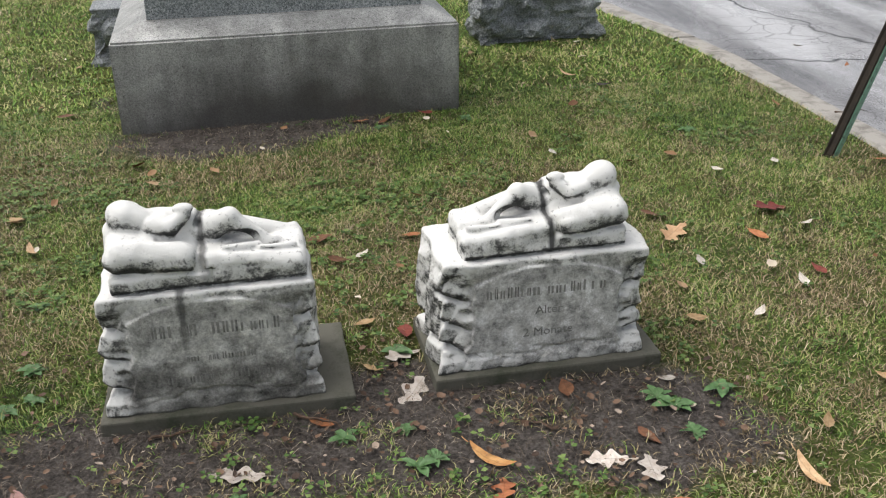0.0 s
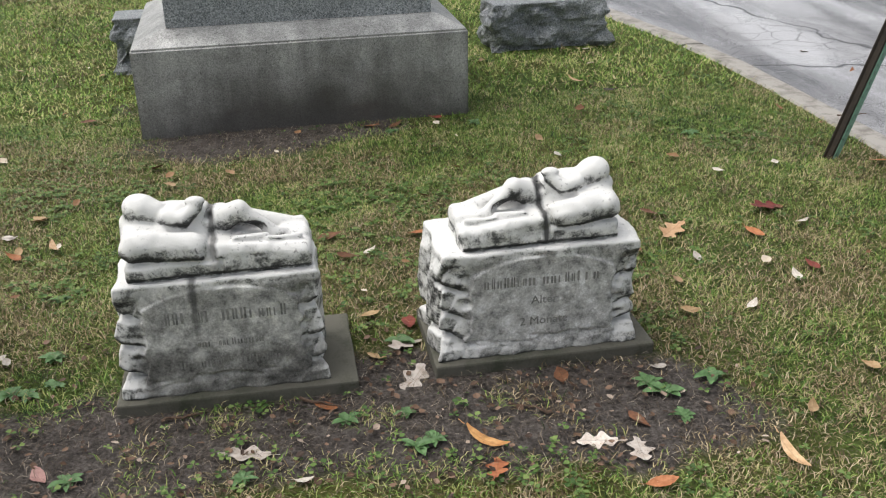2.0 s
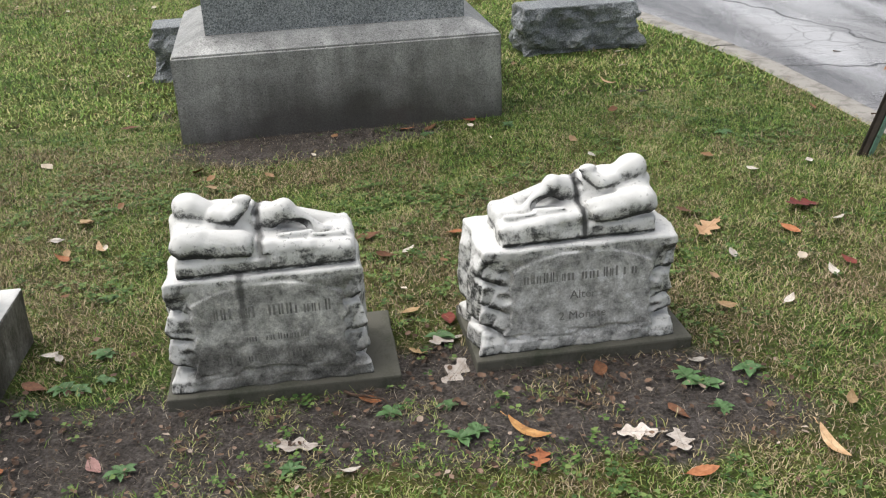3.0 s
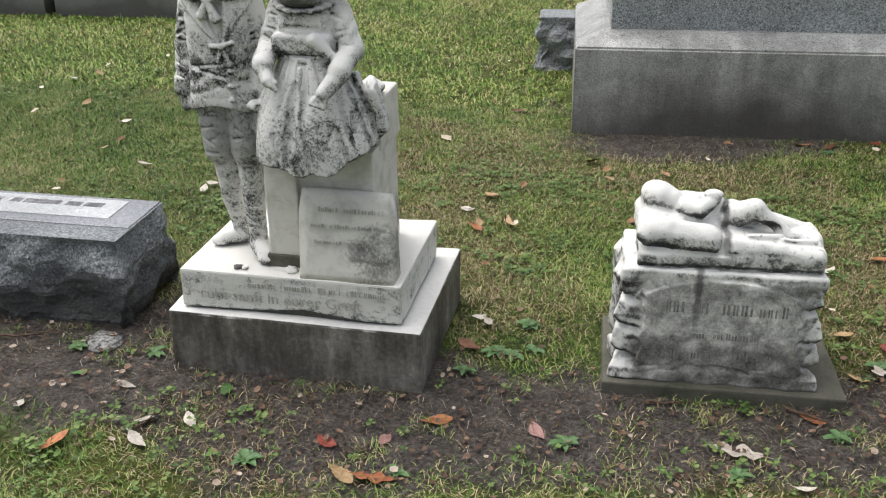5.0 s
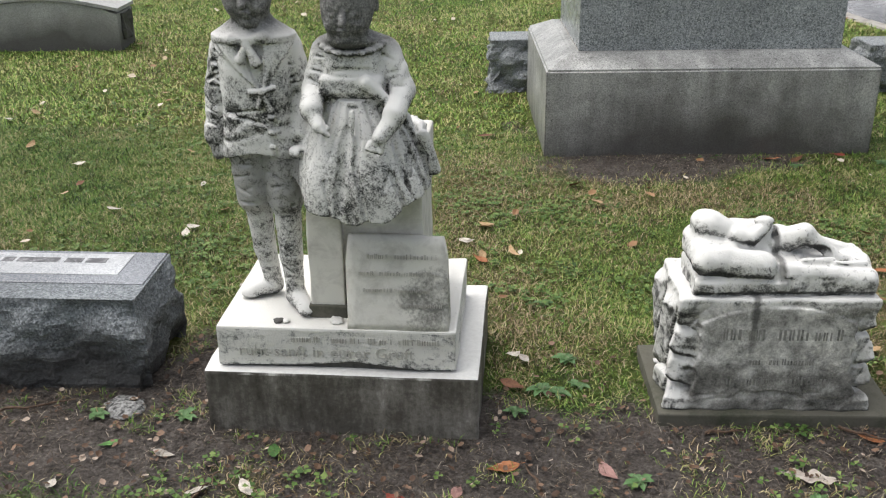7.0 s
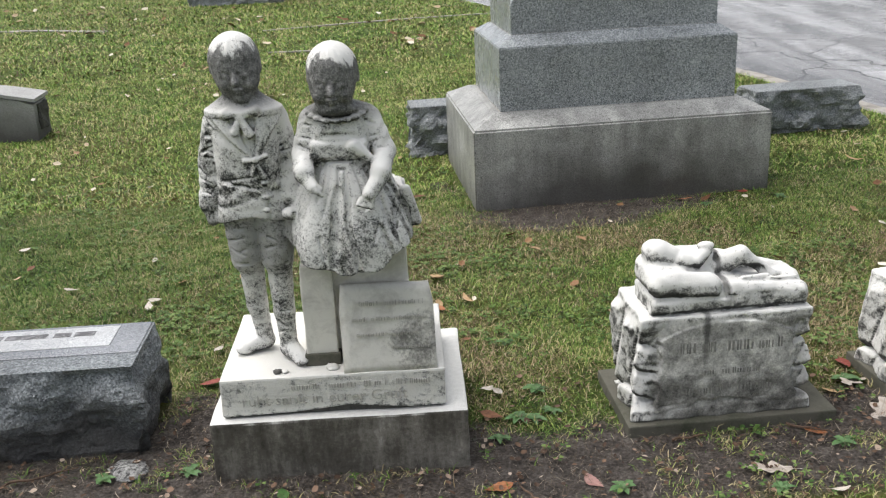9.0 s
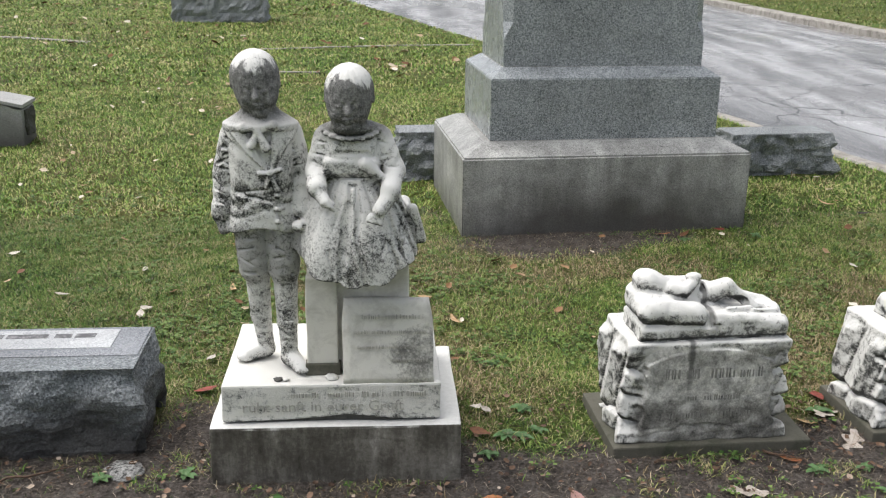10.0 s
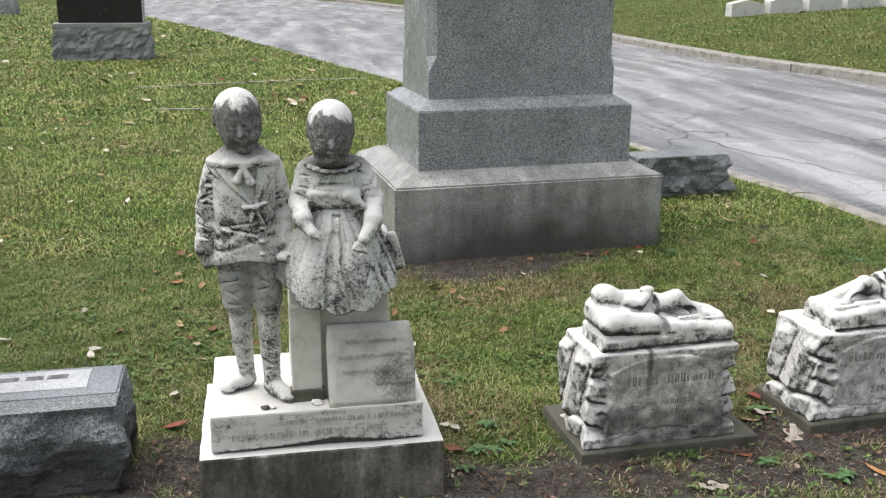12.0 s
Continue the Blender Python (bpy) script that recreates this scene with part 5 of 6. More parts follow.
    # seated girl: bodice
    F.rbox((0.053, 0.125, 0.880), (0.074, 0.058, 0.085), 0.05, k=0.015, warp=folds(100, 0.0016, 5))
    F.cap((0.052, 0.135, 0.962), (-0.010, 0.132, 0.946), 0.028, 0.028, 0.014)
    F.cap((0.052, 0.135, 0.962), (0.116, 0.132, 0.946), 0.028, 0.028, 0.014)
    for xa in (-0.016, 0.122):
        F.cap((xa, 0.096, 0.955), (xa + (0.012 if xa < 0 else -0.012), 0.072, 0.87), 0.006, 0.006, 0.004, True)
    F.rbox((0.050, 0.094, 0.872), (0.072, 0.032, 0.023), 0.012, k=0.003)
    F.cap((0.055, 0.052, 0.895), (0.055, 0.052, 0.848), 0.004, 0.004, 0.003, True)
    F.cap((-0.015, 0.070, 0.838), (0.120, 0.070, 0.836), 0.009, 0.009, 0.004, True)
    F.cap((-0.010, 0.066, 0.908), (0.115, 0.066, 0.908), 0.006, 0.006, 0.005, True)
    F.cap((0.088, 0.058, 0.882), (0.135, 0.060, 0.842), 0.018, 0.010, 0.004)
    F.ell((0.052, 0.118, 0.968), (0.070, 0.058, 0.020), 0.004)
    for i in range(9):
        a = math.pi * (i / 8)
        F.ell((0.052 - 0.064 * math.cos(a), 0.104 - 0.042 * math.sin(a), 0.962 - 0.016 * math.sin(a)), (0.013, 0.010, 0.007), 0.004)
    # arms and hands in the lap
    F.cap((-0.016, 0.130, 0.938), (-0.042, 0.115, 0.855), 0.031, 0.028, 0.006, fold=(0.0026, 14, 1))
    F.cap((-0.042, 0.115, 0.855), (-0.036, 0.048, 0.830), 0.028, 0.024, 0.006, fold=(0.0024, 16, 2))
    F.cap((-0.038, 0.055, 0.833), (-0.035, 0.042, 0.826), 0.0255, 0.0265, 0.002)
    F.cap((-0.032, 0.036, 0.818), (-0.014, 0.010, 0.796), 0.019, 0.015, 0.006)
    F.cap((-0.018, 0.018, 0.800), (0.002, 0.012, 0.792), 0.010, 0.008, 0.004)
    F.cap((-0.006, 0.000, 0.790), (0.006, 0.004, 0.778), 0.007, 0.006, 0.003)
    F.cap((0.126, 0.130, 0.938), (0.162, 0.110, 0.855), 0.031, 0.028, 0.006, fold=(0.0026, 14, 3))
    F.cap((0.162, 0.110, 0.855), (0.151, 0.044, 0.822), 0.028, 0.024, 0.006, fold=(0.0024, 16, 0))
    F.cap((0.153, 0.052, 0.826), (0.150, 0.038, 0.818), 0.0255, 0.0265, 0.002)
    F.cap((0.146, 0.030, 0.806), (0.122, 0.002, 0.776), 0.022, 0.018, 0.006)
    for i in range(4):
        F.cap((0.130 - 0.010 * i, 0.000, 0.772 - 0.003 * i), (0.124 - 0.010 * i, -0.008, 0.744 + 0.003 * i), 0.008, 0.006, 0.003)

    # pleated skirt spreading over the seat
    def skirt(X, Y, Z):
        v = np.clip((0.835 - Z) / 0.27, 0, 1.05)
        cx, cy = 0.054 + 0.014 * v, 0.122 - 0.014 * v
        rx = 0.070 + 0.098 * np.sin(np.clip(v, 0, 1) * 1.75) - 0.012 * np.clip(v - 0.75, 0, 1)
        ry = 0.058 + 0.064 * np.sin(np.clip(v * 1.25, 0, 1) * 1.6)
        th = np.arctan2(X - cx, -(Y - cy))
        sw = np.sin(th * 7 + 0.9 * np.sin(th * 3) + 0.9 * v)
        flank = np.clip((np.abs(th - 0.1) - 0.45) / 0.5, 0.12, 1)
        pl = (0.10 * flank * np.where(sw > 0, np.sqrt(np.clip(sw, 0, 1)), sw) + 0.045 * np.sin(th * 4 + 1.0 - 1.5 * v)) * np.clip(v * 1.6, 0.1, 1)
        q = np.sqrt(((X - cx) / rx) ** 2 + ((Y - cy) / ry) ** 2) / (1 + pl)
        d = (q - 1) * np.minimum(rx, ry)
        hem = 0.572 + 0.10 * np.clip(np.abs(X - 0.06) / 0.19, 0, 1.3) ** 2.2 + 0.006 * np.sin(th * 9)
        return np.maximum(np.maximum(d, hem - Z), Z - 0.84)
    F.add((-0.16, -0.05, 0.54), (0.27, 0.30, 0.86), skirt, 0.006)
    F.ell((0.06, 0.075, 0.575), (0.075, 0.060, 0.028), 0.006, True)
    F.cap((0.165, 0.12, 0.79), (0.205, 0.10, 0.640), 0.012, 0.018, 0.01)
    F.cap((0.040, 0.040, 0.82), (0.020, -0.012, 0.58), 0.009, 0.013, 0.004, True)
    F.cap((0.056, 0.038, 0.82), (0.046, -0.006, 0.60), 0.007, 0.008, 0.005)
    F.cap((0.070, 0.038, 0.82), (0.066, -0.014, 0.70), 0.006, 0.005, 0.004, True)
    # folds by the far knee, and the cloth that falls over the corner of the seat
    F.cap((0.150, 0.030, 0.735), (0.128, -0.004, 0.655), 0.006, 0.006, 0.003, True)
    F.cap((0.178, 0.050, 0.72), (0.176, 0.030, 0.62), 0.008, 0.009, 0.004, True)
    F.rbox((0.203, 0.165, 0.712), (0.010, 0.075, 0.054), 0.008, (0, -16, 14), 0.008, warp=lambda X, Y, Z: -0.005 * np.sin(75 * Y + 18 * Z))
    F.rbox((0.176, 0.19, 0.738), (0.026, 0.070, 0.012), 0.010, (0, 30, 0), 0.010)
    F.cap((0.205, 0.10, 0.74), (0.212, 0.085, 0.65), 0.006, 0.008, 0.003, True)
    def on_skirt(th, v):
        rx = 0.070 + 0.098 * math.sin(min(v, 1) * 1.75)
        ry = 0.058 + 0.064 * math.sin(min(v * 1.25, 1) * 1.6)
        return (0.054 + 0.014 * v + rx * math.sin(th), 0.122 - 0.014 * v - ry * math.cos(th), 0.835 - 0.27 * v)
    for th, v0, v1, r in ((-0.14, 0.20, 1.0, 0.012), (-0.11, 0.04, 0.25, 0.007), (0.07, 0.04, 0.95, 0.007), (-1.25, 0.05, 1.0, 0.006), (-0.85, 0.0, 0.55, 0.005), (-0.62, 0.0, 0.30, 0.005), (-0.40, 0.02, 0.42, 0.004), (-0.45, 0.62, 1.0, 0.004), (0.42, 0.0, 0.38, 0.005), (0.62, 0.55, 1.0, 0.006), (0.80, 0.05, 0.8, 0.006), (1.10, 0.05, 1.0, 0.008), (1.40, 0.10, 1.0, 0.007)):
        vs = np.linspace(v0, v1, 5)
        for va, vb in zip(vs, vs[1:]):
            F.cap(on_skirt(th + 0.05 * math.sin(9 * va), va), on_skirt(th + 0.05 * math.sin(9 * vb), vb), r, r, 0.004, True)
    for a, b, r, n, q in (((-0.018, 0.130, 0.935), (-0.042, 0.115, 0.855), 0.032, 4, 11), ((0.130, 0.130, 0.937), (0.162, 0.110, 0.855), 0.032, 4, 13)):
        sleeve_folds(F, a, b, r, n, q)
    # shins and shoes in the shadow under the hem
    F.cap((-0.005, 0.090, 0.60), (-0.005, 0.098, 0.575), 0.022, 0.018, 0.008)
    F.cap((0.085, 0.075, 0.60), (0.085, 0.080, 0.565), 0.024, 0.020, 0.008)
    # head, bowed
    F.cap((0.050, 0.130, 0.985), (0.052, 0.135, 0.945), 0.032, 0.038, 0.015)
    head(F, 0.048, 0.108, 1.064, -0.05)
    me = F.mesh("statue", (0, 0.2, 0.284))
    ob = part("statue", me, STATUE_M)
    ob.location = (0, 0.2, 0.284)
    tagged(ob, "lichen-stained white marble statue of a standing boy and seated girl", "statue")


children_statue()


def pebble(x, y, z, r, material, label, flat=0.4):
    bm = bmesh.new()
    bmesh.ops.create_icosphere(bm, subdivisions=3, radius=r)
    for v in bm.verts:
        v.co = Vector((v.co.x, v.co.y, v.co.z * flat)) * (1 + 0.3 * noise.noise(v.co * (0.9 / r) + Vector((x * 9, 0, 0))) + 0.25 * noise.noise(v.co * (3.0 / r)))
    ob = smooth(part("pebble", bm, material))
    ob.location = (x, y, z)
    return tagged(ob, label, "stone")


CHIP = weathered("chipped_concrete", (0.36, 0.36, 0.35), (0.03, 0.03, 0.03), 75.0, 0.72)
pebble(-0.155, 0.058, 0.287, 0.013, INK, "small dark flat pebble lying on marble", 0.35)
pebble(-0.012, 0.062, 0.289, 0.017, SLAB_M, "small white pebble lying on marble", 0.5)
pebble(-0.135, 0.055, 0.288, 0.009, SLAB_M, "small white pebble lying on marble", 0.5)
pebble(-0.59, 0.075, 0.004, 0.055, CHIP, "speckled grey lump of broken concrete on soil", 0.28)


# ---- fallen leaves ----
def leaf_mesh(kind, seed):
    """An outline with lobes or a plain oval, cupped and twisted like a dry leaf, with a stalk."""
    rnd = random.Random(seed)
    n = 34
    rows = []
    for i in range(n + 1):
        u = i / n
        if kind == "oak":
            env = 0.32 * math.sin(math.pi * min(1, u * 0.92 + 0.06)) ** 0.8 * (0.75 + 0.35 * u)
            wd = env * (0.70 + 0.30 * math.sin(u * 2 * math.pi * 2.6 + 2.2 + seed % 3))
            wd2 = env * (0.70 + 0.30 * math.sin(u * 2 * math.pi * 2.6 + 3.3 + seed % 5))
        elif kind == "long":
            wd = 0.115 * math.sin(math.pi * (0.03 + 0.95 * u)) ** 0.8
        else:
            wd = 0.24 * math.sin(math.pi * (0.03 + 0.95 * u ** 0.85)) * (1 + 0.05 * math.sin(u * 40))
        rows.append((u - 0.5, max(0.004, wd), max(0.004, wd2 if kind == "oak" else wd)))
    bend, cup, tw = rnd.uniform(0.15, 0.7), rnd.uniform(0.3, 1.1), rnd.uniform(-0.9, 0.9)
    if kind == "oak":
        bend, cup, tw = bend * 0.45, cup * 0.6, tw * 0.6
    if kind == "long":
        bend, cup = 0.9, 1.6
    vs, fs = [], []
    for x, wl, wr in rows:
        for s in (-1, -0.5, 0, 0.5, 1):
            y = (wl if s < 0 else wr) * s + 0.08 * bend * (x * x * 4)
            z = cup * y * y + bend * 0.55 * x * x + tw * x * y + 0.02 * noise.noise(Vector((x * 6 + seed, y * 6, 0))) + 0.03
            vs.append((x, y, z))
    for i in range(n):
        for j in range(4):
            a = i * 5 + j
            fs.append((a, a + 1, a + 6, a + 5))
    b = len(vs)
    for i, (x, y) in enumerate(((-0.5, 0.02), (-0.58, 0.03), (-0.68, 0.05))):
        z = vs[2][2] + 0.01 * i
        vs += [(x, y - 0.009, z), (x, y + 0.009, z)]
    fs += [(b, b + 1, b + 3, b + 2), (b + 2, b + 3, b + 5, b + 4)]
    lo = min(v[2] for v in vs)
    me = bpy.data.meshes.new("fallen_leaf")
    me.from_pydata([(x, y, z - lo) for x, y, z in vs], [], fs)
    me.polygons.foreach_set("use_smooth", [True] * len(fs))
    return me


def leaf_material(name, a, b):
    m, nt, bs = mat(name, 0.6, 0.3)
    co = coords(nt)
    y = N(nt, "ShaderNodeSeparateXYZ", Vector=co).outputs[1]
    vein = ramp(nt, math_(nt, "ABSOLUTE", y), (0.0, 0.75), (0.02, 1.0))
    r = nt.nodes.new("ShaderNodeObjectInfo").outputs["Random"]
    c = mix(nt, ramp(nt, nz(nt, co, 5.0, 6.0, 0.65), (0.35, 0.0), (0.65, 1.0)), a, b)
    c = mix(nt, 1.0, c, ramp(nt, r, (0.0, 0.75), (1.0, 1.15)), "MULTIPLY")
    nt.links.new(mix(nt, 1.0, c, vein, "MULTIPLY"), bs.inputs["Base Color"])
    return m


LEAVES = {
    "w": ("oval", 0.055, (0.62, 0.58, 0.52), (0.42, 0.37, 0.31), "pale dry curled leaf lying on the lawn"),
    "W": ("oak", 0.105, (0.66, 0.60, 0.54), (0.46, 0.39, 0.33), "pale underside of a lobed oak leaf"),
    "t": ("oval", 0.065, (0.44, 0.31, 0.17), (0.30, 0.19, 0.09), "tan dry leaf lying on the lawn"),
    "T": ("oak", 0.125, (0.50, 0.33, 0.19), (0.36, 0.21, 0.11), "tan lobed oak leaf lying on grass"),
    "R": ("oak", 0.125, (0.26, 0.055, 0.04), (0.14, 0.03, 0.025), "dark red oak leaf lying on grass"),
    "O": ("oak", 0.115, (0.46, 0.18, 0.08), (0.30, 0.10, 0.045), "orange-brown oak leaf lying on the ground"),
    "o": ("oval", 0.075, (0.45, 0.19, 0.08), (0.28, 0.10, 0.04), "orange-brown fallen leaf on the lawn"),
    "b": ("oval", 0.08, (0.22, 0.10, 0.05), (0.12, 0.055, 0.03), "crumpled brown fallen leaf on soil"),
    "r": ("oval", 0.075, (0.30, 0.07, 0.045), (0.16, 0.04, 0.03), "dull red fallen leaf on grass"),
    "d": ("long", 0.10, (0.07, 0.055, 0.045), (0.035, 0.03, 0.025), "dark rotten leaf lying on grass"),
    "c": ("long", 0.115, (0.60, 0.42, 0.25), (0.42, 0.26, 0.13), "tan leaf rolled into a curl"),
    "L": ("long", 0.15, (0.62, 0.36, 0.14), (0.42, 0.20, 0.07), "long orange willow-like leaf"),
    "p": ("oval", 0.06, (0.42, 0.25, 0.22), (0.30, 0.16, 0.14), "pinkish faded fallen leaf"),
    "g": ("oval", 0.06, (0.10, 0.22, 0.06), (0.06, 0.14, 0.04), "fresh green leaf on bare soil"),
}
POINTS = """1.62 1.04 o 2.48 .91 T 2.88 1.06 R 2.46 1.06 b 2.75 .86 o 2.95 .92 w 2.49 .7 w 2.83 .6 r 2.75 .54 w 2.54 .375 w 2.35 .37 t 2.17 .11 w 2.71 .02 t
2.35 -.3 c 1.93 -.175 W 2.02 -.22 W 1.67 -.14 L 1.68 -.25 O 2.03 -.35 o 2.05 -.11 b 1.91 .11 b 1.52 .32 W 1.53 .15 W 1.54 .43 r 1.11 -.11 W 1.25 -.23 w 1.3 .06 o
.3 1.35 t .24 1.21 w .29 1.06 o .41 1.1 c .45 .38 w 1.33 1.06 b 1.38 .89 b 1.46 .92 w 2.6 2.76 c 2.74 2.56 d 1.53 2.25 O 1.83 2.29 r 1.65 2.25 b .16 3.3 t .25 2.5 b
2.2 3.25 t 2.82 3.36 w 3.09 1.47 w 2.84 1.42 w 2.27 1.71 w 1.43 .49 t 1.44 .27 t 2.48 -.13 t 3.5 1.42 o -.42 -.12 w -.57 -.09 g -.15 -.1 g -.64 -.26 w .42 .4 w
.42 .24 b -.47 .79 w -.81 1.23 w -.8 1.29 w .23 1.22 w .3 1.37 t .3 1.09 t -1.17 1.45 w -1.9 2.25 t -.91 1.76 w -1.55 2 w -1.59 3.23 t -2.24 2.69 w -2.14 2.8 t
.62 6.17 t .4 -.12 o .65 -.12 p -.18 -.25 w -.29 -.26 w -.45 .56 r -.66 -.38 o -.46 -.39 o -.27 -.35 w .17 -.26 r .24 -.37 t .31 -.37 O .3 -.22 p -1.32 5.88 t
-1.23 4.68 t -1.21 2.96 w -.49 1.49 c -.36 1.43 b -.55 2.1 o -1.91 6.84 w 1.01 8.16 w"""
rnd = random.Random(11)
kinds = {}
for key, (kind, size, a, b, label) in LEAVES.items():
    m_ = leaf_material("leaf_" + label.split()[0] + "_" + key.lower() + ("_lobed" if key.isupper() else ""), a, b)
    kinds[key] = []
    for s in range(3):
        me = leaf_mesh(kind, ord(key) + 31 * s)
        me.materials.append(m_)
        kinds[key].append(me)
w_ = POINTS.split()
for x, y, key in zip(w_[0::3], w_[1::3], w_[2::3]):
    x, y = float(x), float(y)
    size = LEAVES[key][1] * rnd.uniform(0.85, 1.2)
    ob = new("fallen_leaf", rnd.choice(kinds[key]))
    z = float(height_at(np.array(x), np.array(y)))
    lift = 0.004 + 0.014 * (1 - float(bare_at(np.array(x), np.array(y))))
    ob.matrix_world = pose(x, y, z + lift, rnd.uniform(-14, 14), rnd.uniform(-14, 14), rnd.uniform(-80, -50) if key in "Lc" else rnd.uniform(0, 360)) @ Matrix.Diagonal((size, size, size, 1))
    tagged(ob, LEAVES[key][4], "leaf", "fallen leaves")
for x, y, key in ((4.05, 3.2, "t"), (4.2, 2.5, "w"), (4.1, 2.75, "o"), (4.6, 3.6, "t")):
    ob = new("fallen_leaf", kinds[key][0])
    ob.matrix_world = pose(x, y, -0.018, 4, -5, rnd.uniform(0, 360)) @ Matrix.Diagonal((0.1, 0.1, 0.1, 1))
    tagged(ob, "fallen leaf lying on wet asphalt", "leaf", "fallen leaves")


# ---- broad-leaved weeds and twigs ----
WEED = plain("weed_leaf", (0.085, 0.165, 0.06), 0.5, 0.4, 40)


def weed(x, y, size, seed, n=8):
    r = random.Random(seed)
    t = thing("weed", pose(x, y, float(height_at(np.array(x), np.array(y)))), "low green broad-leaved weed growing in soil", "weed", "weeds")
    for i in range(n):
        a = i * 2.4 + r.uniform(-0.3, 0.3)
        L, W = size * r.uniform(0.5, 1.05), size * r.uniform(0.32, 0.52)
        vs, fs = [], []
        k = 7
        el = r.uniform(0.15, 0.5)
        for j in range(k + 1):
            u = j / k
            wd = W * math.sin(math.pi * min(1.0, 0.08 + u * 0.92)) ** 0.9 * (1 + 0.1 * math.sin(u * 14 + seed))
            rr, z = L * u, L * (el * u - 0.75 * el * u * u) + 0.006
            for s in (-1, 0, 1):
                vs.append((rr, wd * s * 0.5, z + 0.25 * abs(s) * wd))
        for j in range(k):
            for q in range(2):
                b = j * 3 + q
                fs.append((b, b + 1, b + 4, b + 3))
        me = bpy.data.meshes.new("leaf")
        me.from_pydata(vs, [], fs)
        me.polygons.foreach_set("use_smooth", [True] * len(fs))
        ob = part("leaf", me, WEED, t)
        ob.matrix_local = pose(0, 0, 0, 0, 0, math.degrees(a))
    return t


for i, (x, y, s) in enumerate(((2.15, 0.0, 0.075), (2.12, 0.04, 0.06), (2.29, 0.05, 0.07), (1.35, -0.01, 0.055), (1.51, -0.14, 0.065), (1.55, -0.12, 0.05), (1.50, 0.0, 0.05), (1.11, -0.2, 0.05), (0.54, 0.22, 0.06), (0.60, 0.26, 0.05), (0.72, -0.15, 0.055), (2.16, -0.11, 0.05), (1.50, 0.34, 0.075), (0.43, 0.12, 0.05), (0.50, 0.24, 0.065), (0.57, 0.40, 0.06), (0.51, 0.75, 0.05), (-0.42, 0.04, 0.055), (-0.65, 0.03, 0.05), (0.01, -0.36, 0.06), (0.36, -0.34, 0.05), (2.0, 2.2, 0.06), (1.62, 2.15, 0.05), (2.9, 1.9, 0.06))):
    weed(x, y, s * 0.78, i + 1, 6 + i % 4)

TWIG = plain("twig_bark", (0.10, 0.065, 0.045), 0.8, 0.4, 60)


def twig(x, y, rz, L, seed):
    rings = []
    for i in range(9):
        u = i / 8
        r = 0.0045 * (1 - 0.6 * u)
        cx, cy, cz = L * u, 0.02 * noise.noise(Vector((u * 3, seed, 0))), 0.008 + 0.012 * abs(noise.noise(Vector((u * 3, 0, seed))))
        rings.append([(cx, cy + r * math.cos(a), cz + r * math.sin(a)) for a in (0, 1.26, 2.51, 3.77, 5.03)])
    ob = part("twig", loft(rings), TWIG)
    ob.matrix_world = pose(x, y, 0, 0, 0, rz)
    tagged(ob, "thin brown fallen twig on soil", "twig", "twigs")


for i, a in enumerate(((-0.92, 0.02, 25, 0.20), (0.90, 0.055, 10, 0.10), (1.24, 0.11, -35, 0.13), (-0.3, -0.3, 70, 0.12), (1.85, -0.05, 160, 0.11), (0.5, -0.2, 120, 0.1), (3.62, 2.0, 5, 0.14))):
    twig(*a, i * 3.1)


# ---- grass, straw and small litter ----
SOLID = [(-0.35, 0.0, 0.35, 0.53), (-1.35, 0.16, -0.57, 0.48), (0.30, 3.40, 0.82, 3.64)]
TURNED = [((0.788, 0.092), 2.8, 0.60, 0.36), ((1.588, 0.148), 3.6, 0.595, 0.33), ((0.526, 2.25), 4.7, 1.478, 1.04), ((2.27, 3.42), 5, 0.72, 0.30), ((-3.35, 4.33), 3, 1.05, 0.3), ((-4.48, 4.27), 3, 1.05, 0.3), ((0.21, 3.36), 5, 0.62, 0.3), ((-3.12, 13.6), -1, 1.45, 0.7)]


def free(x, y, pad=0.0):
    ok = (x < edge(NEAR, y) - 0.015 - pad) | (x > edge(FAR, y) + 0.33)
    for x0, y0, x1, y1 in SOLID:
        ok &= ~((x > x0 - pad) & (x < x1 + pad) & (y > y0 - pad) & (y < y1 + pad))
    for (ox, oy), a, w, d in TURNED:
        c, s = math.cos(radians(a)), math.sin(radians(a))
        u, v = (x - ox) * c + (y - oy) * s, -(x - ox) * s + (y - oy) * c
        ok &= ~((u > -pad) & (u < w + pad) & (v > -pad) & (v < d + pad))
    return ok


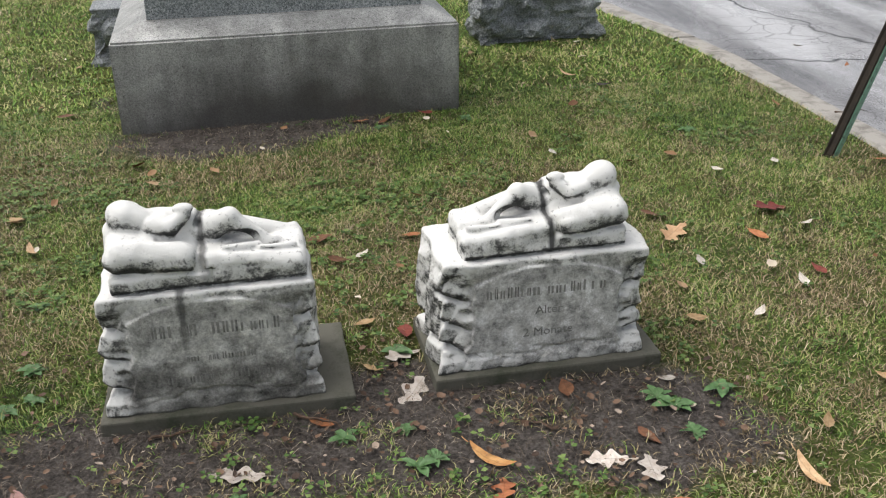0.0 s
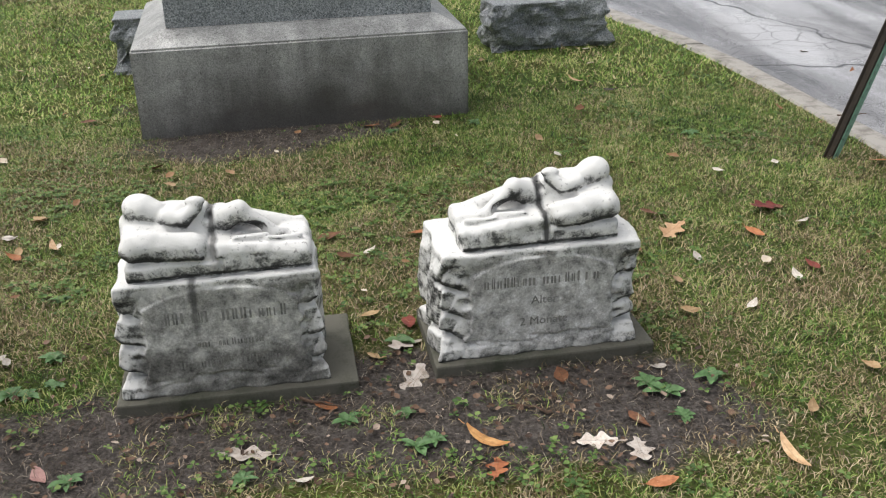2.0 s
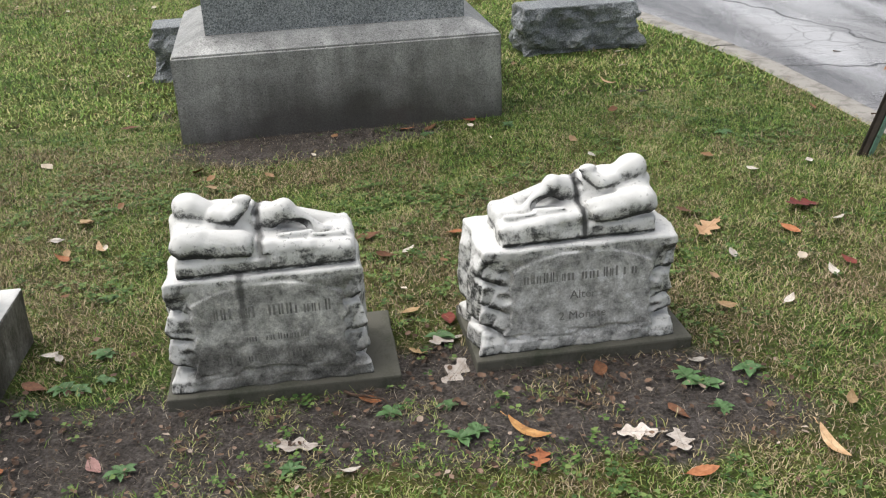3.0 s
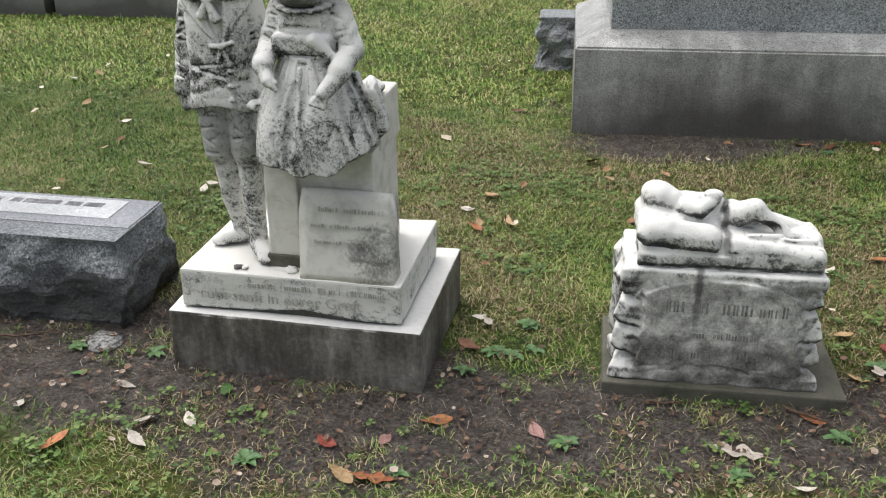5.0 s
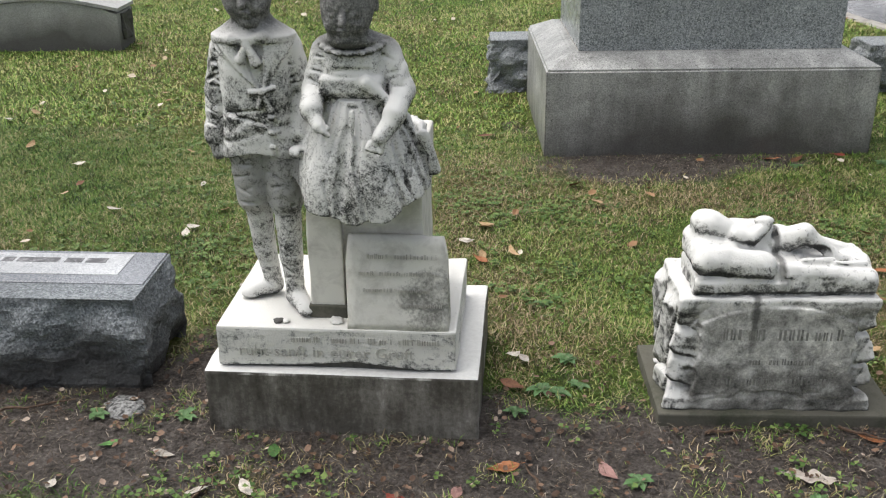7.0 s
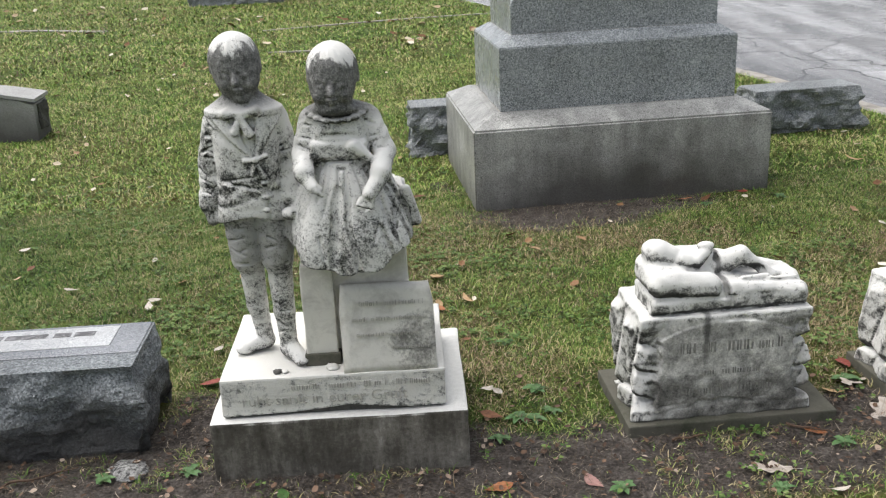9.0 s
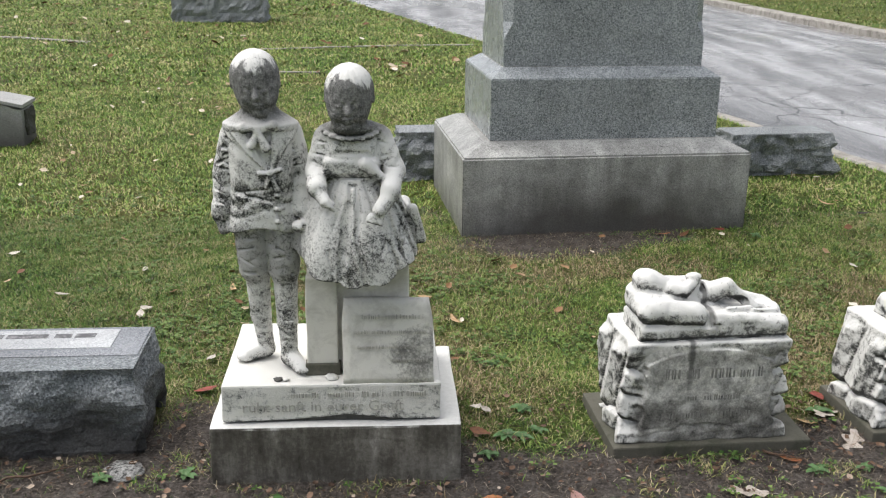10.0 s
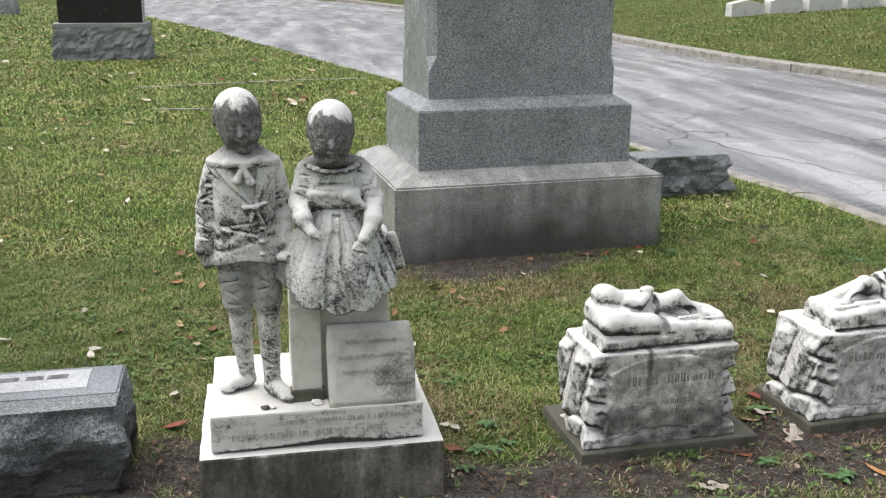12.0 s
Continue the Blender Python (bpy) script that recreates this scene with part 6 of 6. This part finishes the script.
def blades(name, n, region, size, width, keep, material, lean=(0.2, 0.9), seed=1, flat=False):
    g = np.random.default_rng(seed)
    x = g.uniform(region[0], region[2], n)
    y = g.uniform(region[1], region[3], n)
    ok = free(x, y, 0.004) & (g.random(n) < keep(x, y))
    x, y = x[ok], y[ok]
    n = len(x)
    z = height_at(x, y)
    L = size * g.uniform(0.5, 1.25, n)
    a = g.uniform(0, 2 * np.pi, n)
    tilt = g.uniform(*lean, n)
    if flat:
        z, tilt = z + g.uniform(0.002, 0.012, n), np.full(n, 1.5) + g.uniform(-0.15, 0.05, n)
    dx, dy = np.cos(a), np.sin(a)
    wx, wy = -dy * width * g.uniform(0.6, 1.3, n) / 2, dx * width / 2
    h1, o1 = L * 0.55 * np.cos(np.minimum(tilt * 0.85, 1.45)), L * 0.55 * np.sin(np.minimum(tilt * 0.85, 1.45))
    t2 = np.minimum(tilt * 1.35, 1.8)
    h2, o2 = h1 + L * 0.45 * np.cos(t2), o1 + L * 0.45 * np.sin(t2)
    cu = L * g.uniform(-0.35, 0.35, n)
    V = np.empty((n, 5, 3), np.float32)
    V[:, 0] = np.stack([x - wx, y - wy, z - 0.004], 1)
    V[:, 1] = np.stack([x + wx, y + wy, z - 0.004], 1)
    V[:, 2] = np.stack([x + dx * o1 + wx * 0.8, y + dy * o1 + wy * 0.8, z + h1], 1)
    V[:, 3] = np.stack([x + dx * o1 - wx * 0.8, y + dy * o1 - wy * 0.8, z + h1], 1)
    V[:, 4] = np.stack([x + dx * o2 - dy * cu, y + dy * o2 + dx * cu, z + np.maximum(h2, 0.004)], 1)
    b = np.arange(n, dtype=np.int32)[:, None] * 5
    loops = np.concatenate([b + np.array([0, 1, 2, 3], np.int32), b + np.array([3, 2, 4], np.int32)], 1)
    me = bpy.data.meshes.new(name)
    me.vertices.add(n * 5)
    me.vertices.foreach_set("co", V.ravel())
    me.loops.add(n * 7)
    me.loops.foreach_set("vertex_index", loops.ravel())
    me.polygons.add(n * 2)
    starts = np.stack([np.arange(n) * 7, np.arange(n) * 7 + 4], 1).ravel().astype(np.int32)
    me.polygons.foreach_set("loop_start", starts)
    me.update(calc_edges=True)
    me.materials.append(material)
    return new(name, me)


def cover(x, y):
    return np.clip(1.12 - 1.25 * bare_at(x, y), 0.006 + 0.40 * (fbm(x * 7, y * 7, 77) > 0.66), 1) * np.clip(0.62 + 1.5 * (fbm(x * 8, y * 8, 21) - 0.42), 0.34, 1)


def dry(x, y):
    worn = 0.50 * np.exp(-((y - 0.35) / 0.95) ** 2) + 0.30 * np.exp(-((y - 1.9) / 0.6) ** 2) * (x > 0.2)
    return np.clip(worn + 1.5 * (fbm(x * 1.1, y * 1.1, 33) - 0.45) + 1.6 * (fbm(x * 4.5, y * 4.5, 41) - 0.5), 0.04, 0.88) * np.where(y > 2.9, 0.5, 1.0) * np.where((x < -0.35) & (y < 2.9), 0.55, 1.0)


def deep_at(x, y):
    """How much of the grass takes the darker, deeper green tone: most of it left of x -0.15."""
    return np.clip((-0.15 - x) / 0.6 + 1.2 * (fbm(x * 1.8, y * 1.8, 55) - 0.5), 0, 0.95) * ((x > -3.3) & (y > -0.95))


LAWN = "short damp lawn grass, green mixed with brown"
for nm, ma, keep, sd in (("grass", GRASS, lambda x, y: cover(x, y) * (1 - dry(x, y)) * np.where(y < 2.6, 1 - deep_at(x, y), 1), 0), ("dry_grass", DRY, lambda x, y: cover(x, y) * dry(x, y) * (1 - 0.5 * deep_at(x, y) * (y < 2.6)), 50)):
    for n, region, size, width, k in ((740000, (-3.3, -0.95, 3.7, 2.6), 0.029, 0.0026, 1), (230000, (-5.5, 2.6, 3.5, 7.0), 0.040, 0.0052, 2), (120000, (-8.0, 7.0, 2.5, 16.0), 0.055, 0.011, 3), (70000, (-14.0, 16.0, 0.5, 36.0), 0.075, 0.024, 5), (80000, (7.0, 9.0, 19.0, 26.0), 0.06, 0.014, 4), (60000, (-4.5, -4.5, 4.2, -0.95), 0.040, 0.0075, 6), (28000, (-6.0, -0.95, -3.3, 2.6), 0.040, 0.0075, 7), (16000, (3.5, 2.6, 4.2, 5.0), 0.040, 0.006, 8)):
        tagged(blades(nm, n, region, size, width, keep, GRASS_FAR if nm == "grass" and k in (2, 3, 5) else ma, (0.7, 1.7), k + sd), LAWN if nm == "grass" else "tan dry blades among the lawn grass", "grass", kind="stuff")
tagged(blades("grass", 460000, (-3.3, -0.95, 1.0, 2.6), 0.030, 0.0027, lambda x, y: cover(x, y) * (1 - 0.8 * dry(x, y)) * deep_at(x, y), GRASS_DEEP, (0.7, 1.7), 12), "deep green damp lawn grass", "grass", kind="stuff")
tagged(blades("dead_grass", 120000, (-1.9, -0.95, 3.6, 2.6), 0.030, 0.0013, lambda x, y: 0.12 + 0.85 * bare_at(x, y) * np.clip(3.2 * (fbm(x * 5, y * 5, 91) - 0.30), 0.1, 1), STRAW, seed=5, flat=True), "dead straw and roots lying on the soil", "straw", kind="stuff")


def clover(n, region, seed):
    g = np.random.default_rng(seed)
    x, y = g.uniform(region[0], region[2], n), g.uniform(region[1], region[3], n)
    ok = free(x, y, 0.01) & (g.random(n) < np.clip((0.5 * fbm(x * 2.2, y * 2.2, 61) + 0.5 * fbm(x * 8, y * 8, 63) - 0.50) * 7, 0.02, 0.9) * np.clip(1.15 - bare_at(x, y), 0.05, 1) * np.where((x > 2.3) | (y > 1.7), 0.45, 1.0))
    x, y = x[ok], y[ok]
    n = len(x)
    z = height_at(x, y) + g.uniform(0.008, 0.024, n)
    V, a0 = np.empty((n, 3, 4, 3), np.float32), g.uniform(0, 6.28, n)
    for k in range(3):
        a, r = a0 + k * 2.09 + g.uniform(-0.2, 0.2, n), g.uniform(0.005, 0.012, n)
        c, s_ = np.cos(a), np.sin(a)
        for q, (u, w, dz) in enumerate(((0.1, 0.0, 0.0), (1.1, -0.75, 0.25), (1.7, 0.0, 0.1), (1.1, 0.75, 0.25))):
            V[:, k, q] = np.stack([x + r * (u * c - w * s_), y + r * (u * s_ + w * c), z + r * dz * g.uniform(-0.5, 2.0, n)], 1)
    me = bpy.data.meshes.new("clover")
    me.from_pydata(V.reshape(-1, 3).tolist(), [], np.arange(n * 12).reshape(-1, 4).tolist())
    me.materials.append(CLOVER)
    return tagged(new("clover", me), "small clover leaves mixed into the lawn", "clover", kind="stuff")


CLOVER = island_mat("clover_leaf", (0.0, (0.035, 0.075, 0.018)), (0.5, (0.085, 0.15, 0.035)), (1.0, (0.17, 0.235, 0.07)))
clover(42000, (-3.3, -0.95, 3.7, 3.4), 15)


def litter(name, n, region, size, seed, keep, material=LITTER):
    g = np.random.default_rng(seed)
    x, y = g.uniform(region[0], region[2], n), g.uniform(region[1], region[3], n)
    ok = free(x, y, 0.02) & (g.random(n) < keep(x, y))
    vs, fs = [], []
    for px, py in zip(x[ok], y[ok]):
        s = size * g.uniform(0.4, 1.2)
        m_ = pose(px, py, float(height_at(np.array(px), np.array(py))) + 0.010 + (0.018 if py > 0.5 else 0.006) * g.random(), g.uniform(-25, 25), g.uniform(-25, 25), g.uniform(0, 360))
        b = len(vs)
        w = g.uniform(0.25, 0.5)
        for u, v, c in ((-0.5, 0, 0.0), (-0.2, -w, 0.12), (0.2, -w * 0.8, 0.1), (0.5, 0, 0.15), (0.2, w, 0.14), (-0.25, w * 0.8, 0.1), (0, 0, 0.0)):
            vs.append(tuple(m_ @ Vector((u * s, v * s, c * s))))
        for i in range(6):
            fs.append((b + i, b + (i + 1) % 6, b + 6))
    me = bpy.data.meshes.new(name)
    me.from_pydata(vs, [], fs)
    me.materials.append(material)
    return new(name, me)


tagged(litter("leaf_litter", 3200, (-1.9, -0.9, 2.4, 0.5), 0.019, 8, lambda x, y: 0.1 + bare_at(x, y), CRUMB), "small brown leaf crumbs strewn on soil", "leaf litter", kind="stuff")
tagged(litter("leaf_litter", 560, (-4.5, 0.4, 3.6, 7.0), 0.046, 9, lambda x, y: 0.5 + 0 * x), "small dry leaves strewn over the lawn", "leaf litter", kind="stuff")
tagged(litter("leaf_litter", 480, (-8.0, 7.0, 2.0, 24.0), 0.10, 10, lambda x, y: 0.8 + 0 * x), "pale dry leaves strewn over the far lawn", "leaf litter", kind="stuff")
